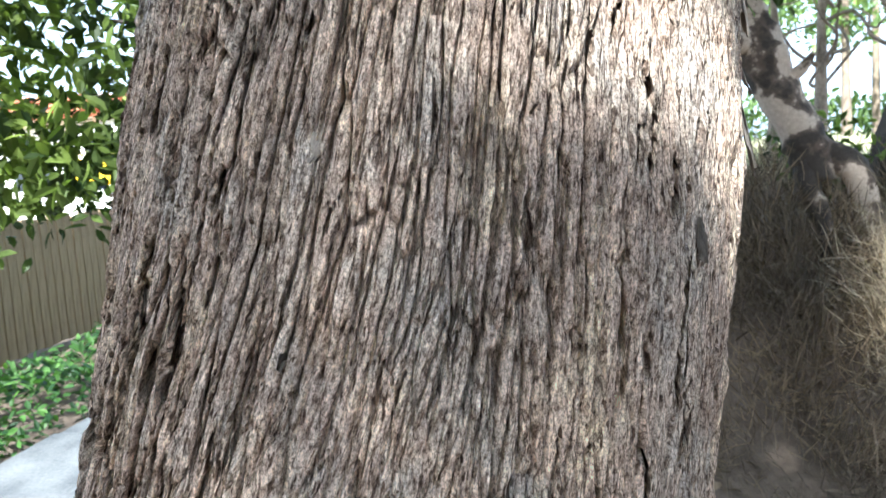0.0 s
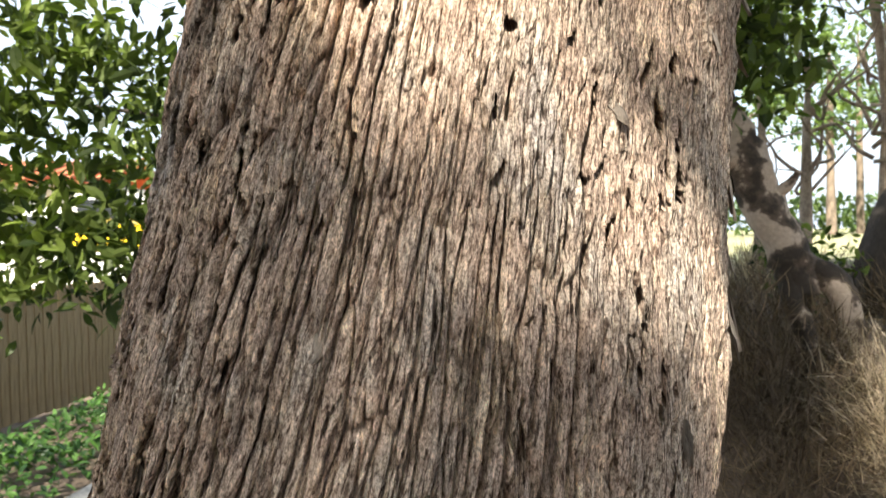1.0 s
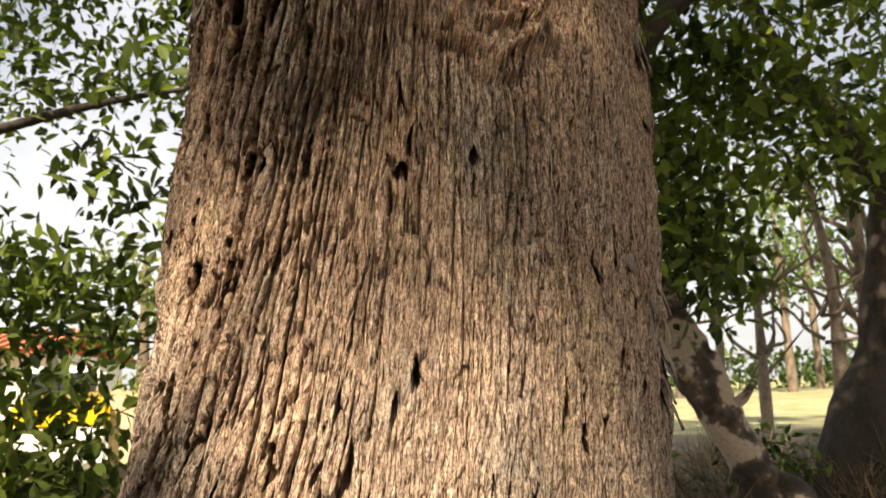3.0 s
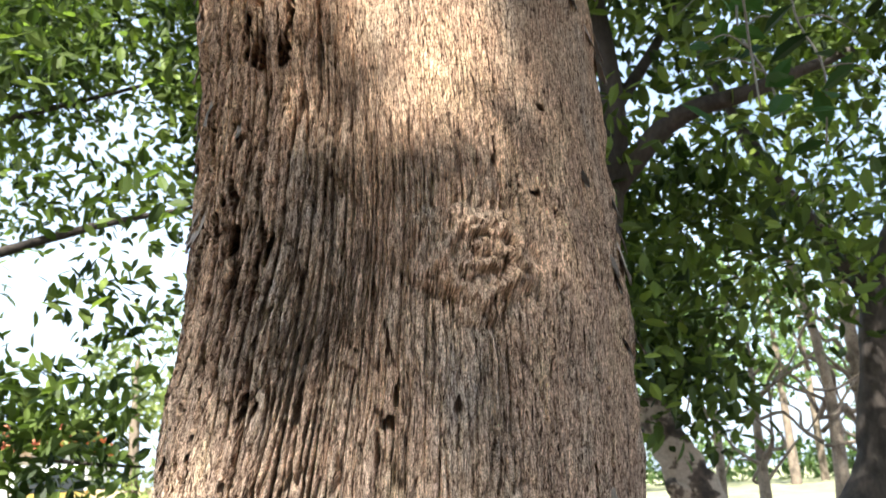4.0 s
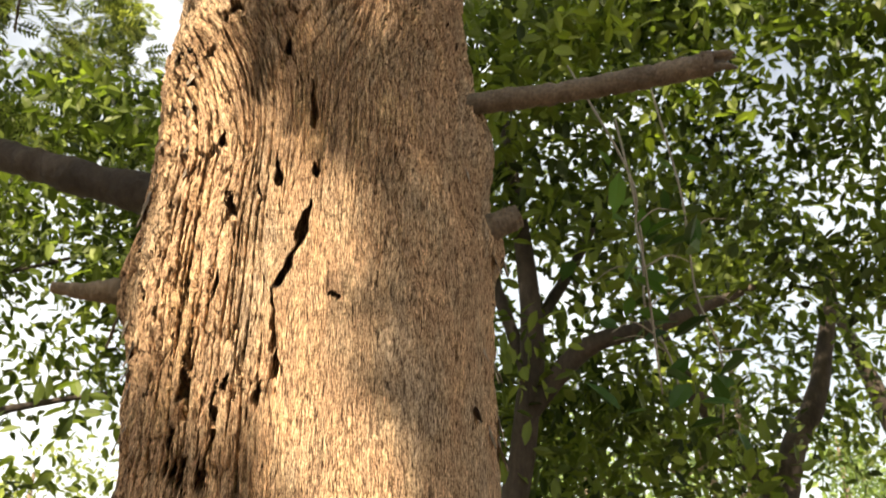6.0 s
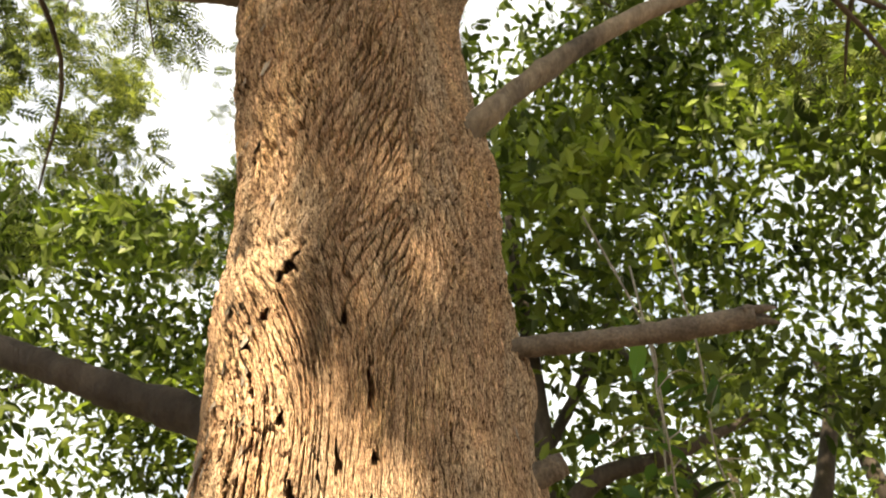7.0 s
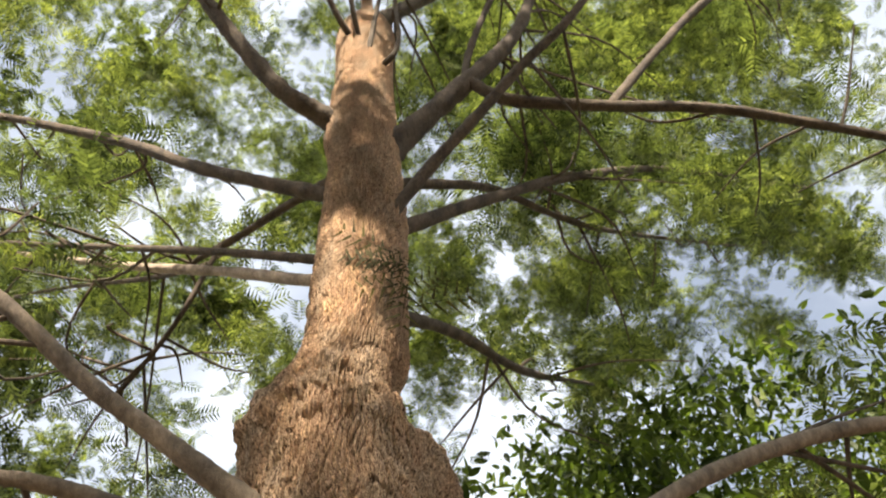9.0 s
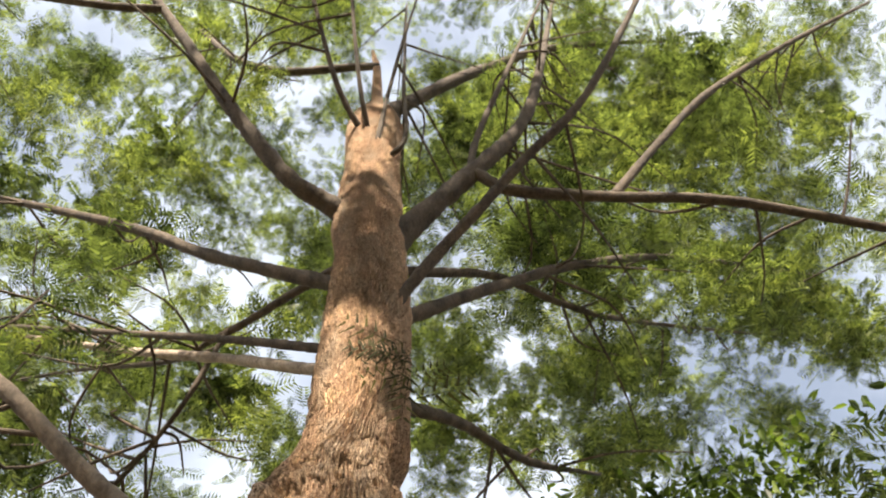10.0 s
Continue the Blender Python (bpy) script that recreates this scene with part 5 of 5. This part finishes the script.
# ---- dead leaning stem with bleached patches ----
def mottled_bark():
    m, n, l, b = material("mottled_bark", 0.85)
    a = noise_node(n, l, 6.0, 5, 0.55)
    f = noise_node(n, l, 60.0, 4, 0.7)
    c = ramp(n, l, a.outputs[0], (0.42, (0.04, 0.03, 0.022)), (0.49, (0.13, 0.095, 0.07)), (0.52, (0.48, 0.385, 0.30)))
    d = ramp(n, l, f.outputs[0], (0.3, (0.7, 0.7, 0.7)), (0.7, (1.2, 1.2, 1.2)))
    l.new(mix(n, l, c.outputs[0], d.outputs[0], 0.7, "MULTIPLY"), b.inputs["Base Color"])
    bump(n, l, b, f.outputs[0], 0.6, 0.01)
    return m


MOTTLED = mottled_bark()
stump = tagged(new("dead_stem"), "gnarled dead stem with bleached peeling bark leaning on the bank", "dead tree")
limb("stem", [(1.14, 2.52, 1.95), (1.20, 2.48, 1.78), (1.29, 2.44, 1.55), (1.36, 2.40, 1.35), (1.45, 2.36, 1.15), (1.47, 2.34, 1.0)], [.06, .085, .095, .08, .088, .075], MOTTLED, stump, n=30, sides=14, rough=0.09, seed=91)
limb("root_leg", [(1.45, 2.36, 1.13), (1.43, 2.31, 0.98), (1.46, 2.27, 0.85), (1.46, 2.25, 0.5)], [.06, .055, .045, .04], MOTTLED, stump, n=16, sides=10, rough=0.08, seed=92)
limb("root_leg", [(1.46, 2.36, 1.13), (1.56, 2.33, 1.09), (1.64, 2.31, 0.96), (1.68, 2.3, 0.5)], [.055, .055, .05, .04], MOTTLED, stump, n=16, sides=10, rough=0.08, seed=93)
limb("stub", [(1.34, 2.42, 1.38), (1.43, 2.36, 1.44), (1.47, 2.33, 1.50)], [.04, .02, .008], MOTTLED, stump, n=10, sides=10, rough=0.08, seed=95)
limb("stub", [(1.27, 2.44, 1.55), (1.18, 2.36, 1.56), (1.15, 2.33, 1.60)], [.045, .035, .03], MOTTLED, stump, n=10, sides=10, rough=0.08, seed=96)


# ---- bare young trees beyond the bank ----
def bare_tree(x, y, height, seed, radius=0.05):
    g = np.random.default_rng(seed)
    ob = tagged(new("bare_tree"), "slender bare sapling with pale tan bark and twiggy branches", "tree", "bare saplings beyond the bank")
    h = float(on_ground(x, y))
    top = np.array((x + g.normal(0, 0.15), y, h + height))
    mid = np.array((x + g.normal(0, 0.08), y, h + height * 0.5))
    limb("trunk", [(x, y, h - 0.1), mid, top], [radius, radius * 0.75, radius * 0.3], PALE_BARK, ob, n=16, sides=8, seed=seed)
    for k in range(13):
        f = g.uniform(0.25, 0.97)
        a = np.array((x, y, h)) * (1 - f) + top * f
        w = np.array((g.choice((-1, 1)) * g.uniform(0.15, 0.5), g.normal(0, 0.25), g.uniform(0.05, 0.6)))
        bend = g.normal(0, 0.07, (2, 3))
        limb("branch", [a, a + 0.35 * w + bend[0], a + 0.7 * w + bend[1], a + w + (0, 0, 0.12)], [radius * 0.32, radius * 0.25, radius * 0.18, radius * 0.06], PALE_BARK, ob, n=10, sides=5, seed=seed + k)


for k, (x, y, h, r) in enumerate(((2.75, 5.0, 1.7, 0.05), (3.4, 5.2, 2.6, 0.06), (3.9, 5.6, 3.2, 0.075), (4.4, 6.2, 2.8, 0.06), (3.0, 6.5, 2.2, 0.05))):
    bare_tree(x, y, h, 110 + 10 * k, r)

# ---- vines hanging in the leaves ----
VINE = surface("vine", (0.16, 0.14, 0.12), (0.32, 0.29, 0.24), 20, 0.8)
for k, (az, el, d, drop) in enumerate(((25.6, 33, 2.3, 0.62), (26.4, 29, 2.35, 0.5), (29.5, 31, 2.5, 0.7))):
    g = np.random.default_rng(150 + k)
    a = from_eye(az, el, d, (0.06, -1.05, 1.8))
    pts = [a + np.array((0.02 * g.normal(), 0.02 * g.normal(), -drop * t)) for t in (0, 0.25, 0.5, 0.75, 1.0)]
    pts = [a + (0.05 * g.normal(), 0.15, 0.45)] + pts
    vine = tagged(new("vine"), "thin pale woody vine hanging among the leaves", "vine", "hanging vines")
    limb("stem", pts, [.0035, .0035, .0035, .003, .003, .002], VINE, vine, n=22, sides=6, seed=k)
    for q in range(3):
        b = pts[2 + q]
        w = np.array((g.choice((-1, 1)) * 0.14, 0.05 * g.normal(), 0.07 * g.normal()))
        limb("side_shoot", [b, b + 0.5 * w + (0, 0, 0.03), b + w], [.0025, .002, .001], VINE, vine, n=8, sides=5, seed=q)
    lp = np.vstack([p + g.normal(0, 0.06, (3, 3)) for p in pts[1:]])
    scatter("leaves", oval_leaf(), lp, g.uniform(0.07, 0.13, len(lp)), LAWN_LEAF, g, vine, lean=0.7)


# ---- beyond the fence: house, wall, van ----
def build_house():
    house = tagged(new("house"), "white rendered house with a terracotta tile roof", "house")
    x0, x1, y0, y1, top = -17.5, -8.6, 20.5, 26.5, 2.9
    for name, c in (("wall", (x0, y0, -0.1, x1, y0 + 0.2, top)), ("wall", (x0, y1 - 0.2, -0.1, x1, y1, top)), ("wall", (x0, y0 + 0.2, -0.1, x0 + 0.2, y1 - 0.2, top)), ("wall", (x1 - 0.2, y0 + 0.2, -0.1, x1, y1 - 0.2, top))):
        bm = bmesh.new()
        box(bm, *c)
        part(name, bm, RENDER_WALL, house)
    for side in (0, 1):
        bm = bmesh.new()
        ym, zr = (y0 + y1) / 2, 3.6
        yo = y0 - 0.5 if side == 0 else y1 + 0.5
        v = [bm.verts.new(p) for p in ((x0 - 0.4, yo, top - 0.1), (x1 + 0.4, yo, top - 0.1), (x1 + 0.4, ym, zr), (x0 - 0.4, ym, zr))]
        bm.faces.new(v)
        bmesh.ops.solidify(bm, geom=bm.faces[:], thickness=0.12)
        roof = part("roof", bm, TERRACOTTA, house)
        if side == 0:
            for k in range(26):
                bm = bmesh.new()
                q = x0 - 0.3 + k * (x1 - x0 + 0.6) / 25
                v, f, caps, c, t = tube_arrays([(q, yo, top + 0.0), (q, (yo + ym) / 2, (top + zr) / 2 + 0.05), (q, ym, zr + 0.1)], [.07, .07, .07], 6, 6)
                vs = [bm.verts.new(p) for p in v]
                for quad in f:
                    bm.faces.new([vs[i] for i in quad])
                part("roof_ridge", bm, TERRACOTTA, roof)
    for wx in (-15.6, -13.0, -10.4):
        bm = bmesh.new()
        box(bm, wx - 0.55, y0 - 0.03, 0.95, wx + 0.55, y0 - 0.004, 2.1, 0.01)
        win = part("window", bm, WHITE_PAINT, house, "white framed window")
        for sx in (-1, 1):
            bm = bmesh.new()
            box(bm, wx + sx * 0.25 - 0.21, y0 - 0.045, 1.04, wx + sx * 0.25 + 0.21, y0 - 0.033, 2.02)
            part("pane", bm, DARK_GLASS, win)


def build_wall():
    bm = bmesh.new()
    box(bm, -6.2, 16.4, -0.2, -2.4, 16.65, 1.8, 0.02)
    wall = part("wall_garden", bm, SAND_WALL)
    tagged(wall, "sand-coloured rendered garden wall", "wall", kind="structure")


def build_van():
    van = tagged(new("van"), "yellow van with white skirt and roof parked beyond the fence", "van")
    bm = bmesh.new()
    box(bm, -0.85, -1.9, 0.35, 0.85, 1.9, 1.2, 0.1)
    part("skirt", bm, WHITE_PAINT, van, "white painted lower body")
    bm = bmesh.new()
    box(bm, -0.87, -1.85, 1.15, 0.87, 1.88, 1.75, 0.1)
    part("body", bm, YELLOW_PAINT, van)
    bm = bmesh.new()
    box(bm, -0.8, -1.45, 1.753, 0.8, 1.85, 2.4, 0.14)
    cab = part("roof", bm, WHITE_PAINT, van, "white painted upper body and roof")
    for c in ((-0.62, -1.462, 1.87, 0.62, -1.452, 2.27), (-0.812, -1.2, 1.87, -0.802, -0.4, 2.25), (-0.812, -0.2, 1.87, -0.802, 0.7, 2.25), (0.802, -1.2, 1.87, 0.812, -0.4, 2.25), (0.802, -0.2, 1.87, 0.812, 0.7, 2.25)):
        bm = bmesh.new()
        box(bm, *c)
        part("window", bm, DARK_GLASS, cab)
    for x in (-0.8, 0.8):
        for y in (-1.2, 1.2):
            bm = bmesh.new()
            bmesh.ops.create_cone(bm, cap_ends=True, segments=24, radius1=0.32, radius2=0.32, depth=0.2, matrix=Matrix.Translation((x, y, 0.32)) @ Matrix.Rotation(radians(90), 4, "Y"))
            wheel = part("wheel", bm, RUBBER, van)
            bm = bmesh.new()
            bmesh.ops.create_cone(bm, cap_ends=True, segments=20, radius1=0.18, radius2=0.16, depth=0.24, matrix=Matrix.Translation((x, y, 0.32)) @ Matrix.Rotation(radians(90), 4, "Y"))
            part("rim", bm, METAL, wheel)
    for x in (-0.6, 0.6):
        bm = bmesh.new()
        bmesh.ops.create_uvsphere(bm, u_segments=16, v_segments=8, radius=0.11, matrix=Matrix.Translation((x, -1.88, 0.85)) @ Matrix.Diagonal((1, 0.4, 1, 1)))
        part("headlight", bm, WHITE_PAINT, van, "round clear headlight")
    bm = bmesh.new()
    box(bm, -0.8, -2.0, 0.38, 0.8, -1.91, 0.52, 0.03)
    part("bumper", bm, METAL, van)
    van.matrix_world = pose(-6.95, 17.4, -0.1, 0, 0, 20)


build_house()
build_wall()
build_van()


# ---- distant greenery ----
def far_tree(x, y, height, wide, mat, seed, label, leaves=700, size=0.22):
    g = np.random.default_rng(seed)
    h = float(on_ground(x, y))
    cl = [(np.array((x + g.normal(0, wide * 0.35), y + g.normal(0, wide * 0.3), h + height * g.uniform(0.3, 0.95))), np.array((1, 1, 0.9)) * wide * g.uniform(0.25, 0.4), leaves // 8) for _ in range(8)]
    return broad_tree(label, [([(x, y, h - 0.2), (x, y, h + height * 0.5), (x, y, h + height * 0.85)], [.14, .1, .03])], cl, size, mat, LIMB_BARK, seed, group="distant trees")


for k, (x, y, h, w) in enumerate(((-4.6, 15.0, 5.2, 2.2), (-3.0, 19.0, 5.0, 2.6), (-14.5, 14.0, 6.5, 3.0), (-1.2, 22.0, 7.0, 3.5))):
    far_tree(x, y, h, w, PALE_LEAF, 200 + k, "distant pale green feathery tree beyond the houses", 1100, 0.2)
for k, (x, y, h, w) in enumerate(((9.0, 24.0, 7.0, 3.2), (14.5, 26.0, 8.0, 3.6), (21.0, 27.0, 8.5, 3.8), (27.0, 24.0, 8.0, 3.8), (5.0, 27.0, 6.0, 3.0), (7.5, 20.0, 6.0, 2.6), (11.5, 22.0, 6.5, 3.0), (17.0, 22.5, 7.0, 3.0))):
    far_tree(x, y, h, w, HEDGE_LEAF, 220 + k, "distant green tree at the edge of the lawn", 1100, 0.28)
g = np.random.default_rng(240)
n = 5000
x, y = g.uniform(2, 42, n), g.uniform(30, 31.6, n)
z = on_ground(x, y) + g.uniform(0, 1, n) * (1.5 + 0.4 * fractal(x * 0.7, y * 0.7, 181))
tagged(scatter("hedge", oval_leaf(), np.stack([x, y, z], -1), g.uniform(0.25, 0.45, n), HEDGE_LEAF, g), "long green clipped hedge beyond the sunny lawn", "hedge", kind="stuff")
